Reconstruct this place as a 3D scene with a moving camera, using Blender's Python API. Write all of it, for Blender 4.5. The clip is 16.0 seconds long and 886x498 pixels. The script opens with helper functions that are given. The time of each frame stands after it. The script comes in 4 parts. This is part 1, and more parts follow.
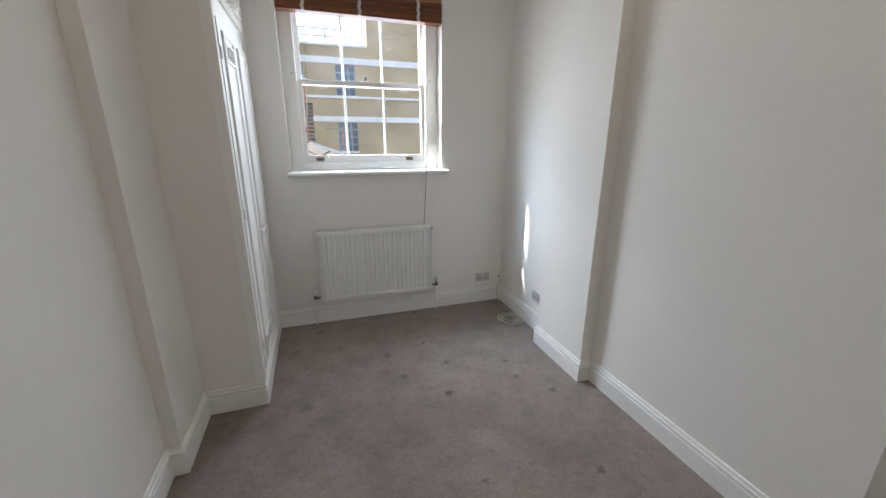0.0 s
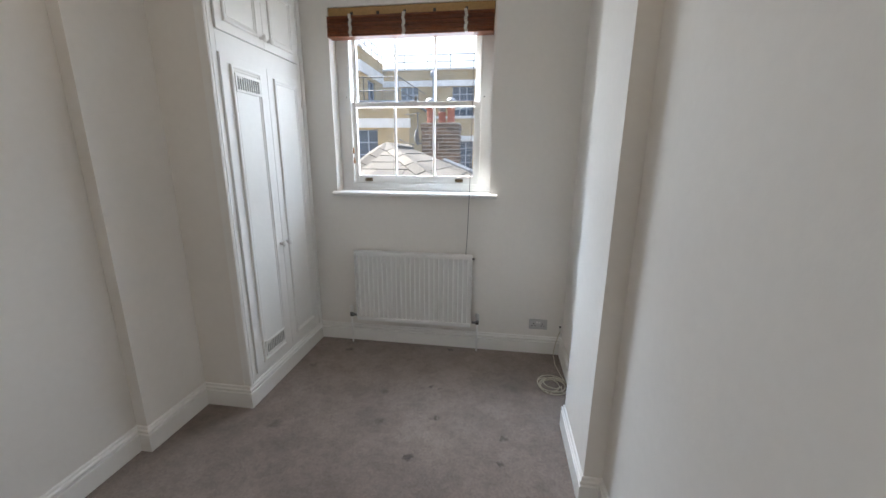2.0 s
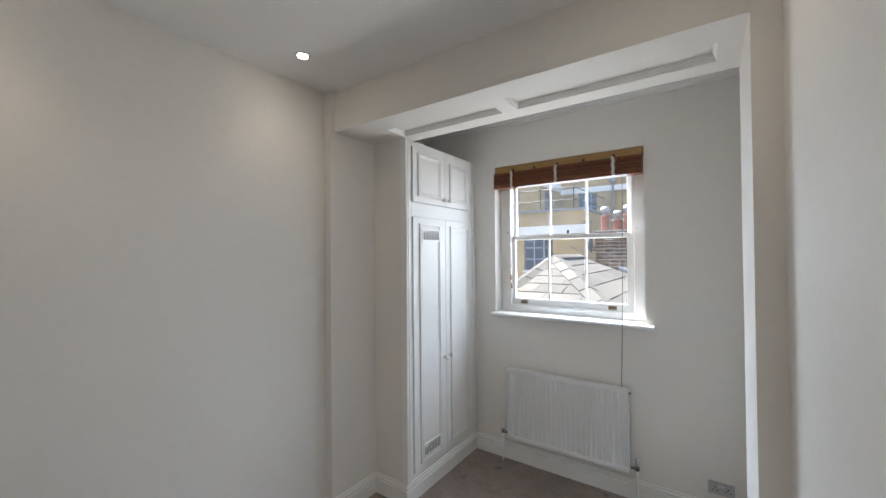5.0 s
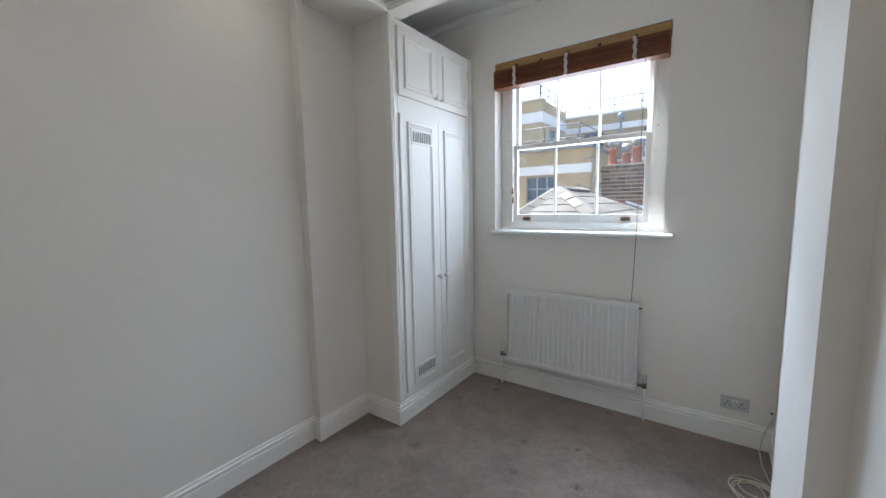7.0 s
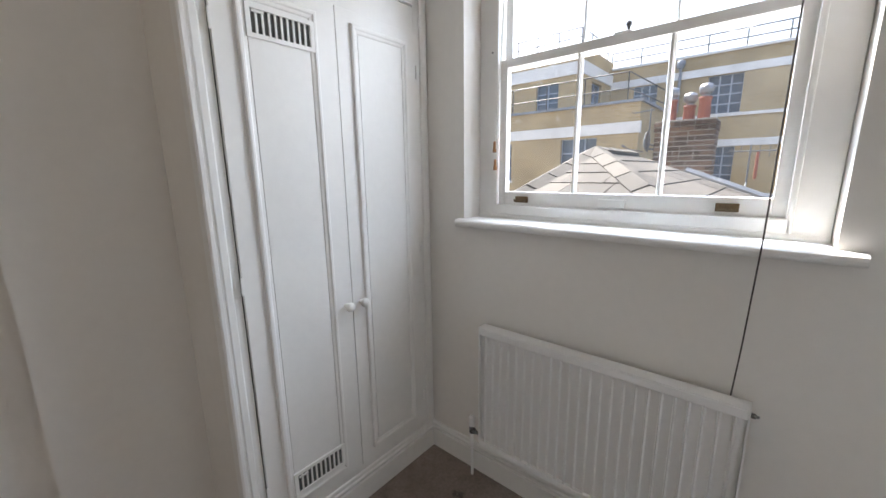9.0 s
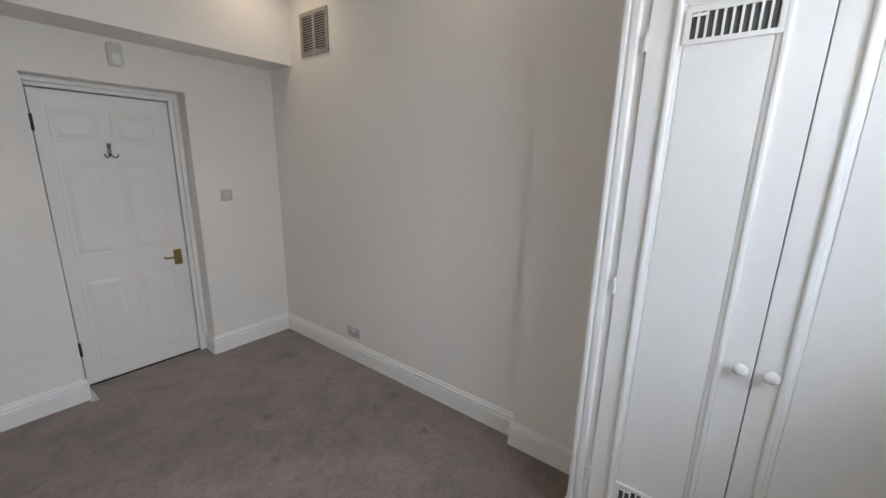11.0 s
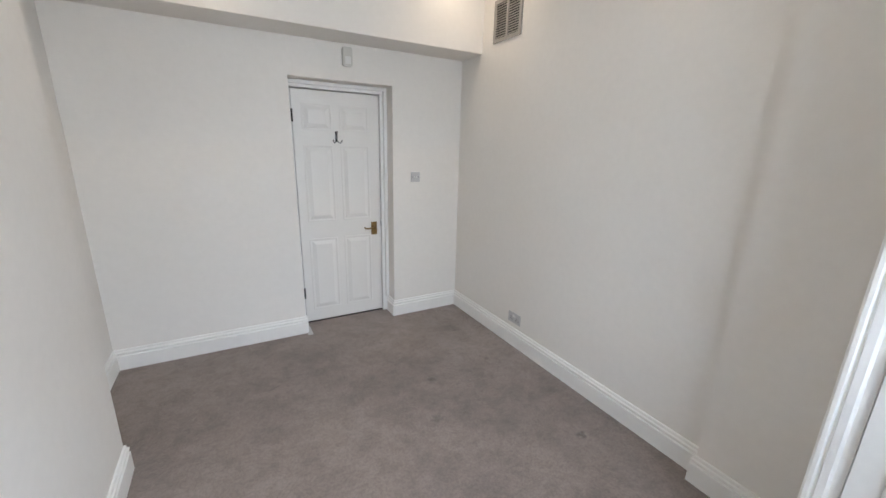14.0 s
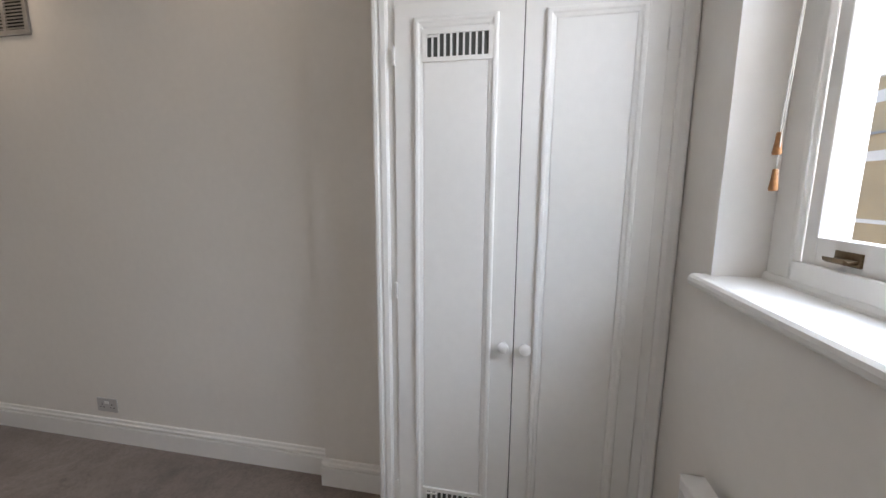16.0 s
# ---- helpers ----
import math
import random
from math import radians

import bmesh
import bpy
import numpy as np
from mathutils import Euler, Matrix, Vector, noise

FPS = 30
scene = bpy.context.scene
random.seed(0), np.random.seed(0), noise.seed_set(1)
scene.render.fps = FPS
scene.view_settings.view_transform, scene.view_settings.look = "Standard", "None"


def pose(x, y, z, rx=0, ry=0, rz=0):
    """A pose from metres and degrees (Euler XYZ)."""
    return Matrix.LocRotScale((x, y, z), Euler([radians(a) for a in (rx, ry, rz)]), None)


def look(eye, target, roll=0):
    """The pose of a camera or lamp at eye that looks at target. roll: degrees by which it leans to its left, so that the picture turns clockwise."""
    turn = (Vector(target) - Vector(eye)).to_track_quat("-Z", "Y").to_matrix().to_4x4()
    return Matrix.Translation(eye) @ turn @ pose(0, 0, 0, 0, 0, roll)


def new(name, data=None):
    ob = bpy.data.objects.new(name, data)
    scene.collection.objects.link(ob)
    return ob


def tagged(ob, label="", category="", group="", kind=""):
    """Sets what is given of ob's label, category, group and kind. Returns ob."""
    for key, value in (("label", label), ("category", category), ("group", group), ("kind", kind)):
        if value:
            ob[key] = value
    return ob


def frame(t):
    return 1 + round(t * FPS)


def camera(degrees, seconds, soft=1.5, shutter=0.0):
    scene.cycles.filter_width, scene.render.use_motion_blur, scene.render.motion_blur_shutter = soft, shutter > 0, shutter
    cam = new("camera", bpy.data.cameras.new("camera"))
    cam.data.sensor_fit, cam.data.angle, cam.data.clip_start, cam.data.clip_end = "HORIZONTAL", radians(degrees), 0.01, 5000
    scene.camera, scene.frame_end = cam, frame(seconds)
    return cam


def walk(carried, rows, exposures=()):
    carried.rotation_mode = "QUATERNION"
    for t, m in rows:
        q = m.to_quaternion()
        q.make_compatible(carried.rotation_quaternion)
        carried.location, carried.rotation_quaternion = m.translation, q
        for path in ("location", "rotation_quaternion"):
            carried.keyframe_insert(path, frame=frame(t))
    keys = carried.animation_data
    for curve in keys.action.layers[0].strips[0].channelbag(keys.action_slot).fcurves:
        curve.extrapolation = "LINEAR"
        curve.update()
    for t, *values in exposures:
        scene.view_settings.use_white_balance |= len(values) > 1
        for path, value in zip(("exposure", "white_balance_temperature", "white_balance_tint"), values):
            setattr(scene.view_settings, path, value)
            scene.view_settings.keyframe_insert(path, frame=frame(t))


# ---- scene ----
cam = camera(99.0, 16.0)
PATH = [
    (0, (0.39, -3.257, 1.583), (0.997, -1.436, 1.022), 0.3),
    (0.5, (0.693, -3.199, 1.659), (1.18, -1.35, 1.071), 0.3),
    (1, (0.972, -3.1, 1.631), (1.206, -1.198, 1.059), 0.4),
    (1.5, (1.269, -2.99, 1.616), (1.261, -1.057, 1.103), 0.1),
    (2, (1.527, -2.984, 1.608), (1.247, -1.062, 1.129), 0.4),
    (2.5, (1.666, -3.103, 1.596), (1.048, -1.252, 1.16), 0.4),
    (3, (1.759, -3.179, 1.543), (0.894, -1.424, 1.131), 0.2),
    (3.5, (1.833, -3.164, 1.649), (0.781, -1.52, 1.213), -0.2),
    (4, (1.857, -3.201, 1.814), (0.736, -1.58, 1.473), -0.3),
    (4.2, (1.833, -3.215, 1.883), (0.709, -1.581, 1.621), -0.3),
    (6.3, (1.844, -3.117, 1.683), (0.673, -1.513, 1.917), -1.1),
    (6.5, (1.816, -3.127, 1.633), (0.673, -1.49, 1.743), -1.5),
    (7, (1.706, -2.898, 1.536), (0.56, -1.275, 1.306), -1.1),
    (7.5, (1.559, -2.563, 1.499), (0.46, -0.935, 1.124), -1.0),
    (8, (1.408, -2.162, 1.481), (0.336, -0.531, 1.046), -0.9),
    (8.2, (1.378, -2.024, 1.496), (0.311, -0.385, 1.078), -0.6),
    (10.3, (1.249, -0.673, 1.557), (-0.708, -0.598, 1.152), 0.4),
    (10.5, (1.303, -0.639, 1.565), (-0.624, -0.983, 1.158), 1.4),
    (11, (1.446, -0.657, 1.606), (-0.116, -1.82, 1.151), 1.3),
    (11.5, (1.551, -0.69, 1.585), (0.249, -2.139, 1.13), 1.4),
    (12, (1.606, -0.698, 1.564), (0.5, -2.304, 1.12), 1.5),
    (12.5, (1.614, -0.708, 1.485), (0.675, -2.412, 1.023), 1.3),
    (13, (1.641, -0.721, 1.483), (0.772, -2.436, 0.932), 1.4),
    (13.5, (1.587, -0.704, 1.53), (0.76, -2.426, 0.94), 1.4),
    (14, (1.495, -0.734, 1.556), (0.554, -2.421, 1.04), 1.4),
    (14.5, (1.407, -0.71, 1.548), (0.141, -2.196, 1.113), 0.8),
    (15, (1.352, -0.66, 1.545), (-0.283, -1.747, 1.163), 0.9),
    (15.5, (1.315, -0.588, 1.554), (-0.545, -1.241, 1.217), 0.5),
    (16, (1.313, -0.519, 1.539), (-0.629, -0.887, 1.233), 0.4),
]
walk(cam, [(t, look(eye, target, roll)) for t, eye, target, roll in PATH],
     exposures=[(0.0, 2.17, 6430, 10), (2.0, 2.07, 6430, 10), (4.0, 2.19, 6430, 10), (6.4, 2.08, 6000, 8), (8.2, 2.0, 6350, 11), (10.4, 1.85, 6850, 13), (11.0, 2.14, 6480, 12), (12.0, 2.67, 6380, 10), (13.5, 2.79, 6320, 10), (14.3, 2.70, 6400, 11), (15.3, 2.24, 6640, 12), (16.0, 1.90, 6760, 14)])

# ---- world, sun, large lights ----
SUN_WAY = Vector((1.50, -1.0, -2.40)).normalized()
world = bpy.data.worlds.new("daylight")
scene.world = world
world.use_nodes = True
wn = world.node_tree.nodes
sky = wn.new("ShaderNodeTexSky")
sky.sky_type = "NISHITA"
sky.sun_disc = False
sky.sun_elevation = math.asin(-SUN_WAY.z)
sky.sun_rotation = math.atan2(-SUN_WAY.x, -SUN_WAY.y)
sky.air_density, sky.dust_density, sky.ozone_density = 1.2, 5.0, 1.0
wn["Background"].inputs["Strength"].default_value = 0.15
world.node_tree.links.new(sky.outputs[0], wn["Background"].inputs[0])

sun_data = bpy.data.lights.new("sun", "SUN")
sun_data.energy, sun_data.angle, sun_data.color = 5.0, radians(0.5), (1.0, 0.95, 0.88)
sun = new("sun", sun_data)
sun.matrix_world = Matrix.Translation((-6, 4, 12)) @ SUN_WAY.to_track_quat("-Z", "Y").to_matrix().to_4x4()

# the sky's light, falling in through the window's opening from outside the panes
wl = bpy.data.lights.new("window_light", "AREA")
wl.shape, wl.size, wl.size_y, wl.energy, wl.color = "RECTANGLE", 1.20, 1.20, 11.2, (0.765, 0.875, 1.0)
wl.spread = radians(140)
window_light = new("window_light", wl)
window_light.matrix_world = look((0.83, 0.66, 2.20), (1.02, -1.3, 0.45))

# added lamp outside the window, with no seen source, brightening the bay's side
gl_data = bpy.data.lights.new("bay_side_fill", "AREA")
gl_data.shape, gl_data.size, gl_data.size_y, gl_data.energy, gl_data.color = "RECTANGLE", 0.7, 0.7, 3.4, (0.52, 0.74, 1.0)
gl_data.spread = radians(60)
bay_side_fill = new("bay_side_fill", gl_data)
bay_side_fill.matrix_world = look((0.35, 0.50, 2.78), (2.05, -0.52, 0.30))

# added lamp outside the window, imitating bounce off the sunlit roof into the bay
rl = bpy.data.lights.new("roof_bounce_fill", "AREA")
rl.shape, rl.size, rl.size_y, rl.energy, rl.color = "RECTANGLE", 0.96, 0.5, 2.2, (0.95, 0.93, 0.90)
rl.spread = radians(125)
roof_bounce_fill = new("roof_bounce_fill", rl)
roof_bounce_fill.matrix_world = look((0.85, 0.44, 1.50), (0.98, -0.8, 2.9))

SPOTS = [(-0.07, -1.855), (-0.07, -3.26), (1.72, -1.855), (1.72, -3.26)]
CEIL, BAYCEIL = 3.02, 3.088
for sx, sy in SPOTS:
    sd = bpy.data.lights.new("spot", "SPOT")
    sd.energy, sd.spot_size, sd.spot_blend, sd.shadow_soft_size, sd.color = 2.0 if sy < -3 else 0.85, radians(125), 1.0, 0.02, (1.0, 0.80, 0.58)
    so = new("spot", sd)
    so.location = (sx, sy, CEIL - 0.02)


# ---- materials ----
def material(name, colour, rough=0.5, metal=0.0, grain=0.0, grain_scale=60.0, bump=0.0, bump_scale=120.0,
             stain=0.0, stain_scale=2.5, vary=0.0, coat=0.0, spec=0.5):
    """A node material with colour variation at two scales and fine relief."""
    m = bpy.data.materials.new(name)
    m.use_nodes = True
    nt = m.node_tree
    n, l = nt.nodes, nt.links
    bsdf = n["Principled BSDF"]
    bsdf.inputs["Roughness"].default_value = rough
    bsdf.inputs["Metallic"].default_value = metal
    bsdf.inputs["Coat Weight"].default_value = coat
    bsdf.inputs["Specular IOR Level"].default_value = spec
    geo = n.new("ShaderNodeNewGeometry")
    out = None

    def mul(prev, fac_socket, low, high):
        ramp = n.new("ShaderNodeMapRange")
        ramp.inputs["From Min"].default_value, ramp.inputs["From Max"].default_value = 0.3, 0.7
        ramp.inputs["To Min"].default_value, ramp.inputs["To Max"].default_value = low, high
        l.new(fac_socket, ramp.inputs["Value"])
        mix = n.new("ShaderNodeMix")
        mix.data_type, mix.blend_type = "RGBA", "MULTIPLY"
        mix.inputs["Factor"].default_value = 1.0
        if prev is None:
            mix.inputs["A"].default_value = (*colour, 1)
        else:
            l.new(prev, mix.inputs["A"])
        l.new(ramp.outputs["Result"], mix.inputs["B"])
        return mix.outputs["Result"]

    def noise_tex(scale, detail=4.0):
        t = n.new("ShaderNodeTexNoise")
        t.inputs["Scale"].default_value, t.inputs["Detail"].default_value = scale, detail
        l.new(geo.outputs["Position"], t.inputs["Vector"])
        return t.outputs["Fac"]

    if grain:
        out = mul(out, noise_tex(grain_scale), 1 - grain, 1 + grain)
    if stain:
        out = mul(out, noise_tex(stain_scale, 6.0), 1 - stain, 1 + stain * 0.5)
    if vary:
        info = n.new("ShaderNodeObjectInfo")
        out = mul(out, info.outputs["Random"], 1 - vary, 1 + vary)
    if out is None:
        bsdf.inputs["Base Color"].default_value = (*colour, 1)
    else:
        l.new(out, bsdf.inputs["Base Color"])
    if bump:
        b = n.new("ShaderNodeBump")
        b.inputs["Strength"].default_value, b.inputs["Distance"].default_value = bump, 0.004
        l.new(noise_tex(bump_scale, 5.0), b.inputs["Height"])
        l.new(b.outputs["Normal"], bsdf.inputs["Normal"])
    return m


WALL = material("wall_paint", (0.82, 0.788, 0.742), 0.75, grain=0.012, grain_scale=25, bump=0.12, bump_scale=60, stain=0.02, stain_scale=1.2, spec=0.3)
CEILING = material("ceiling_paint", (0.85, 0.835, 0.81), 0.8, grain=0.01, bump=0.08, bump_scale=50, stain=0.015, spec=0.2)
GLOSS = material("white_gloss", (0.86, 0.845, 0.815), 0.5, grain=0.012, grain_scale=30, bump=0.05, bump_scale=45, stain=0.02, stain_scale=4)
DOORW = material("door_white", (0.83, 0.805, 0.765), 0.4, grain=0.01, bump=0.06, bump_scale=150, stain=0.015, stain_scale=3)
ENAMEL = material("radiator_enamel", (0.87, 0.865, 0.85), 0.3, grain=0.01, stain=0.012)
SLATE_STONE = material("roof_slab", (0.078, 0.070, 0.060), 0.85, grain=0.2, grain_scale=30, bump=0.5, bump_scale=40, stain=0.25, stain_scale=4, vary=0.28)
LEAD = material("lead", (0.22, 0.24, 0.27), 0.6, grain=0.15, stain=0.2, bump=0.2)
METAL = material("steel", (0.55, 0.55, 0.55), 0.3, 1.0, grain=0.05)
CHROME = material("chrome", (0.24, 0.24, 0.24), 0.2, 1.0)
COWL = material("cowl_metal", (0.30, 0.31, 0.33), 0.45, 0.8, grain=0.1)
BRASS = material("aged_brass", (0.30, 0.20, 0.085), 0.45, 1.0, grain=0.12, grain_scale=120, stain=0.1, stain_scale=30)
DARK = material("black_iron", (0.03, 0.028, 0.026), 0.5, grain=0.1)
# near-black colour standing in for shade in gaps, slots and holes
SLOT = material("gap_shade", (0.02, 0.02, 0.02), 0.9, grain=0.1)
# dark tone that paints the shade between the vent slats
VENTBACK = material("vent_slot_shade", (0.085, 0.088, 0.08), 0.8, grain=0.15, grain_scale=300)
PLASTIC = material("white_plastic", (0.78, 0.77, 0.74), 0.4, grain=0.01)
GREYPLATE = material("brushed_plate", (0.54, 0.53, 0.525), 0.42, 0.15, grain=0.04, grain_scale=200)
CREAM = material("cream_plastic", (0.62, 0.60, 0.55), 0.45, grain=0.02)
GRILLE = material("grille_grey", (0.33, 0.31, 0.29), 0.6, grain=0.08, stain=0.1, stain_scale=12)
WOOD = material("blind_wood", (0.20, 0.060, 0.021), 0.4, grain=0.3, grain_scale=45, vary=0.25)
BAMBOO = material("head_wood", (0.36, 0.21, 0.07), 0.5, grain=0.15, grain_scale=60)
LIFT = material("tarnished_brass", (0.17, 0.12, 0.07), 0.5, 0.8, grain=0.15, grain_scale=150)
ACORN = material("turned_wood", (0.34, 0.15, 0.05), 0.4, grain=0.2, grain_scale=120)
TAPE = material("cotton_tape", (0.62, 0.60, 0.55), 0.9, grain=0.1, grain_scale=200)
CORD = material("dark_cord", (0.06, 0.05, 0.045), 0.8, grain=0.1)
CABLE = material("cream_cable", (0.58, 0.53, 0.43), 0.5, grain=0.04)
POT = material("terracotta", (0.30, 0.105, 0.07), 0.8, grain=0.15, grain_scale=40, stain=0.2, stain_scale=6)
BRICKOLD = material("old_brick", (0.135, 0.088, 0.06), 0.9, grain=0.2, grain_scale=60, bump=0.4, stain=0.25, stain_scale=9, vary=0.4)
MORTAR = material("mortar", (0.34, 0.31, 0.27), 0.95, grain=0.15, grain_scale=80, bump=0.3)
BANDW = material("white_band", (0.72, 0.72, 0.70), 0.7, grain=0.05, grain_scale=8, stain=0.12, stain_scale=2)
PANEGREY = material("window_grey", (0.10, 0.13, 0.17), 0.15, grain=0.1, stain=0.3, stain_scale=1.5)
FRAMEGREY = material("frame_paint", (0.30, 0.35, 0.42), 0.5, grain=0.06)
RAIL = material("rail_galv", (0.13, 0.14, 0.15), 0.6, 0.0, grain=0.08)
GROUND = material("ground_grey", (0.16, 0.15, 0.14), 0.95, grain=0.2, grain_scale=3, stain=0.2, stain_scale=0.4, bump=0.3)
LAMPGLOW = bpy.data.materials.new("lamp_glow")
LAMPGLOW.use_nodes = True
LAMPGLOW.node_tree.nodes["Principled BSDF"].inputs["Emission Color"].default_value = (1.0, 0.85, 0.65, 1)
LAMPGLOW.node_tree.nodes["Principled BSDF"].inputs["Emission Strength"].default_value = 12.0
GLASS = bpy.data.materials.new("pane_glass")
GLASS.use_nodes = True
gn, gl = GLASS.node_tree.nodes, GLASS.node_tree.links
gn.remove(gn["Principled BSDF"])
clear, gloss, sheen, blend = gn.new("ShaderNodeBsdfTransparent"), gn.new("ShaderNodeBsdfGlossy"), gn.new("ShaderNodeLayerWeight"), gn.new("ShaderNodeMixShader")
# a patchy translucent layer imitates glare haze over the view outside
glare_haze, haze_mix, patch, patch_range, pane_pos = gn.new("ShaderNodeBsdfTranslucent"), gn.new("ShaderNodeMixShader"), gn.new("ShaderNodeTexNoise"), gn.new("ShaderNodeMapRange"), gn.new("ShaderNodeNewGeometry")
clear.inputs["Color"].default_value = (0.88, 0.90, 0.92, 1)
glare_haze.inputs["Color"].default_value = (0.80, 0.84, 0.90, 1)
gloss.inputs["Roughness"].default_value, sheen.inputs["Blend"].default_value = 0.01, 0.5
steep = gn.new("ShaderNodeMath")
steep.operation, steep.inputs[1].default_value = "POWER", 4.0
sheen_range = gn.new("ShaderNodeMapRange")
sheen_range.inputs["To Min"].default_value, sheen_range.inputs["To Max"].default_value = 0.02, 0.6
gl.new(sheen.outputs["Facing"], steep.inputs[0])
gl.new(steep.outputs[0], sheen_range.inputs["Value"])
patch.inputs["Scale"].default_value, patch.inputs["Detail"].default_value = 4.0, 5.0
patch_range.inputs["From Min"].default_value, patch_range.inputs["From Max"].default_value = 0.35, 0.7
patch_range.inputs["To Min"].default_value, patch_range.inputs["To Max"].default_value = 0.002, 0.007
gl.new(pane_pos.outputs["Position"], patch.inputs["Vector"])
gl.new(patch.outputs["Fac"], patch_range.inputs["Value"])
gl.new(patch_range.outputs["Result"], haze_mix.inputs[0])
gl.new(clear.outputs[0], haze_mix.inputs[1])
gl.new(glare_haze.outputs[0], haze_mix.inputs[2])
gl.new(sheen_range.outputs["Result"], blend.inputs[0])
gl.new(haze_mix.outputs[0], blend.inputs[1])
gl.new(gloss.outputs[0], blend.inputs[2])
gl.new(blend.outputs[0], gn["Material Output"].inputs["Surface"])


DENT_SHADE_AND_SPOTS = [(0.227, -1.153, 0.055, 0.72), (1.105, -0.626, 0.026, 0.42), (1.17, -0.64, 0.022, 0.6), (1.191, -0.946, 0.034, 0.5), (1.094, -1.288, 0.034, 0.5),
                (0.85, -1.03, 0.050, 0.74), (1.611, -1.059, 0.030, 0.6), (1.599, -1.26, 0.028, 0.55), (1.752, -1.465, 0.034, 0.6), (1.617, -2.081, 0.032, 0.6),
                (1.052, -1.962, 0.03, 0.62), (0.33, -0.205, 0.036, 0.5), (1.168, -0.072, 0.034, 0.4), (0.79, -0.73, 0.045, 0.75), (0.139, -0.479, 0.04, 0.75),
                (0.425, -2.776, 0.04, 0.72), (-0.074, -2.828, 0.035, 0.75), (-0.097, -1.912, 0.036, 0.6), (0.571, -2.416, 0.05, 0.82), (1.386, -3.155, 0.04, 0.8)]


def carpet_material():
    """Cut-pile carpet: fibre grain, trodden patches, dents shown only by darker colour."""
    m = material("carpet", (0.322, 0.260, 0.228), 0.97, grain=0.16, grain_scale=420, bump=0.55, bump_scale=520, stain=0.09, stain_scale=3.2, spec=0.1)
    n, l = m.node_tree.nodes, m.node_tree.links
    bsdf = n["Principled BSDF"]
    prev = bsdf.inputs["Base Color"].links[0].from_socket
    geo = n.new("ShaderNodeNewGeometry")
    for scale, low, lo, hi in ((22.0, 0.90, 0.40, 0.54), (6.0, 0.86, 0.40, 0.56), (1.1, 0.78, 0.38, 0.62), (70.0, 0.85, 0.38, 0.6)):
        t = n.new("ShaderNodeTexNoise")
        t.inputs["Scale"].default_value, t.inputs["Detail"].default_value = scale, 5
        l.new(geo.outputs["Position"], t.inputs["Vector"])
        r = n.new("ShaderNodeMapRange")
        r.inputs["From Min"].default_value, r.inputs["From Max"].default_value, r.inputs["To Min"].default_value = lo, hi, low
        l.new(t.outputs["Fac"], r.inputs["Value"])
        mix = n.new("ShaderNodeMix")
        mix.data_type, mix.blend_type = "RGBA", "MULTIPLY"
        mix.inputs["Factor"].default_value = 1.0
        l.new(prev, mix.inputs["A"])
        l.new(r.outputs["Result"], mix.inputs["B"])
        prev = mix.outputs["Result"]
    # faint soft stains, strewn unevenly
    for scale, near, far, keep, depth in ((6.5, 0.02, 0.14, 0.80, 0.90), (1.7, 0.02, 0.15, 0.50, 0.86)):
        wob = n.new("ShaderNodeTexNoise")
        wob.inputs["Scale"].default_value = 30.0
        l.new(geo.outputs["Position"], wob.inputs["Vector"])
        sc = n.new("ShaderNodeVectorMath")
        sc.operation = "SCALE"
        sc.inputs["Scale"].default_value = 0.10
        l.new(wob.outputs["Color"], sc.inputs[0])
        add = n.new("ShaderNodeVectorMath")
        l.new(geo.outputs["Position"], add.inputs[0])
        l.new(sc.outputs[0], add.inputs[1])
        vor = n.new("ShaderNodeTexVoronoi")
        vor.voronoi_dimensions = "2D"
        vor.inputs["Scale"].default_value = scale
        l.new(add.outputs[0], vor.inputs["Vector"])
        sep = n.new("ShaderNodeSeparateColor")
        l.new(vor.outputs["Color"], sep.inputs[0])
        pick = n.new("ShaderNodeMath")
        pick.operation = "GREATER_THAN"
        pick.inputs[1].default_value = keep
        l.new(sep.outputs[0], pick.inputs[0])
        r = n.new("ShaderNodeMapRange")
        r.inputs["From Min"].default_value, r.inputs["From Max"].default_value, r.inputs["To Min"].default_value = near, far, depth
        l.new(vor.outputs["Distance"], r.inputs["Value"])
        mix = n.new("ShaderNodeMix")
        mix.data_type, mix.blend_type = "RGBA", "MULTIPLY"
        l.new(pick.outputs[0], mix.inputs["Factor"])
        l.new(prev, mix.inputs["A"])
        l.new(r.outputs["Result"], mix.inputs["B"])
        prev = mix.outputs["Result"]
    # furniture-foot dents, their shade put into the colour, and a few darker spots
    fray = n.new("ShaderNodeTexNoise")
    fray.inputs["Scale"].default_value, fray.inputs["Detail"].default_value = 38.0, 4.0
    l.new(geo.outputs["Position"], fray.inputs["Vector"])
    shift = n.new("ShaderNodeVectorMath")
    shift.operation = "MULTIPLY_ADD"
    shift.inputs[1].default_value, shift.inputs[2].default_value = (0.11, 0.06, 0.0), (-0.055, -0.03, 0.0)
    l.new(fray.outputs["Color"], shift.inputs[0])
    frayed = n.new("ShaderNodeVectorMath")
    l.new(geo.outputs["Position"], frayed.inputs[0])
    l.new(shift.outputs[0], frayed.inputs[1])
    dent_spots = None
    for x, y, size, depth in DENT_SHADE_AND_SPOTS:
        away = n.new("ShaderNodeVectorMath")
        away.operation = "DISTANCE"
        away.inputs[1].default_value = (x, y, 0.0)
        l.new(frayed.outputs[0], away.inputs[0])
        r = n.new("ShaderNodeMapRange")
        r.interpolation_type = "SMOOTHSTEP"
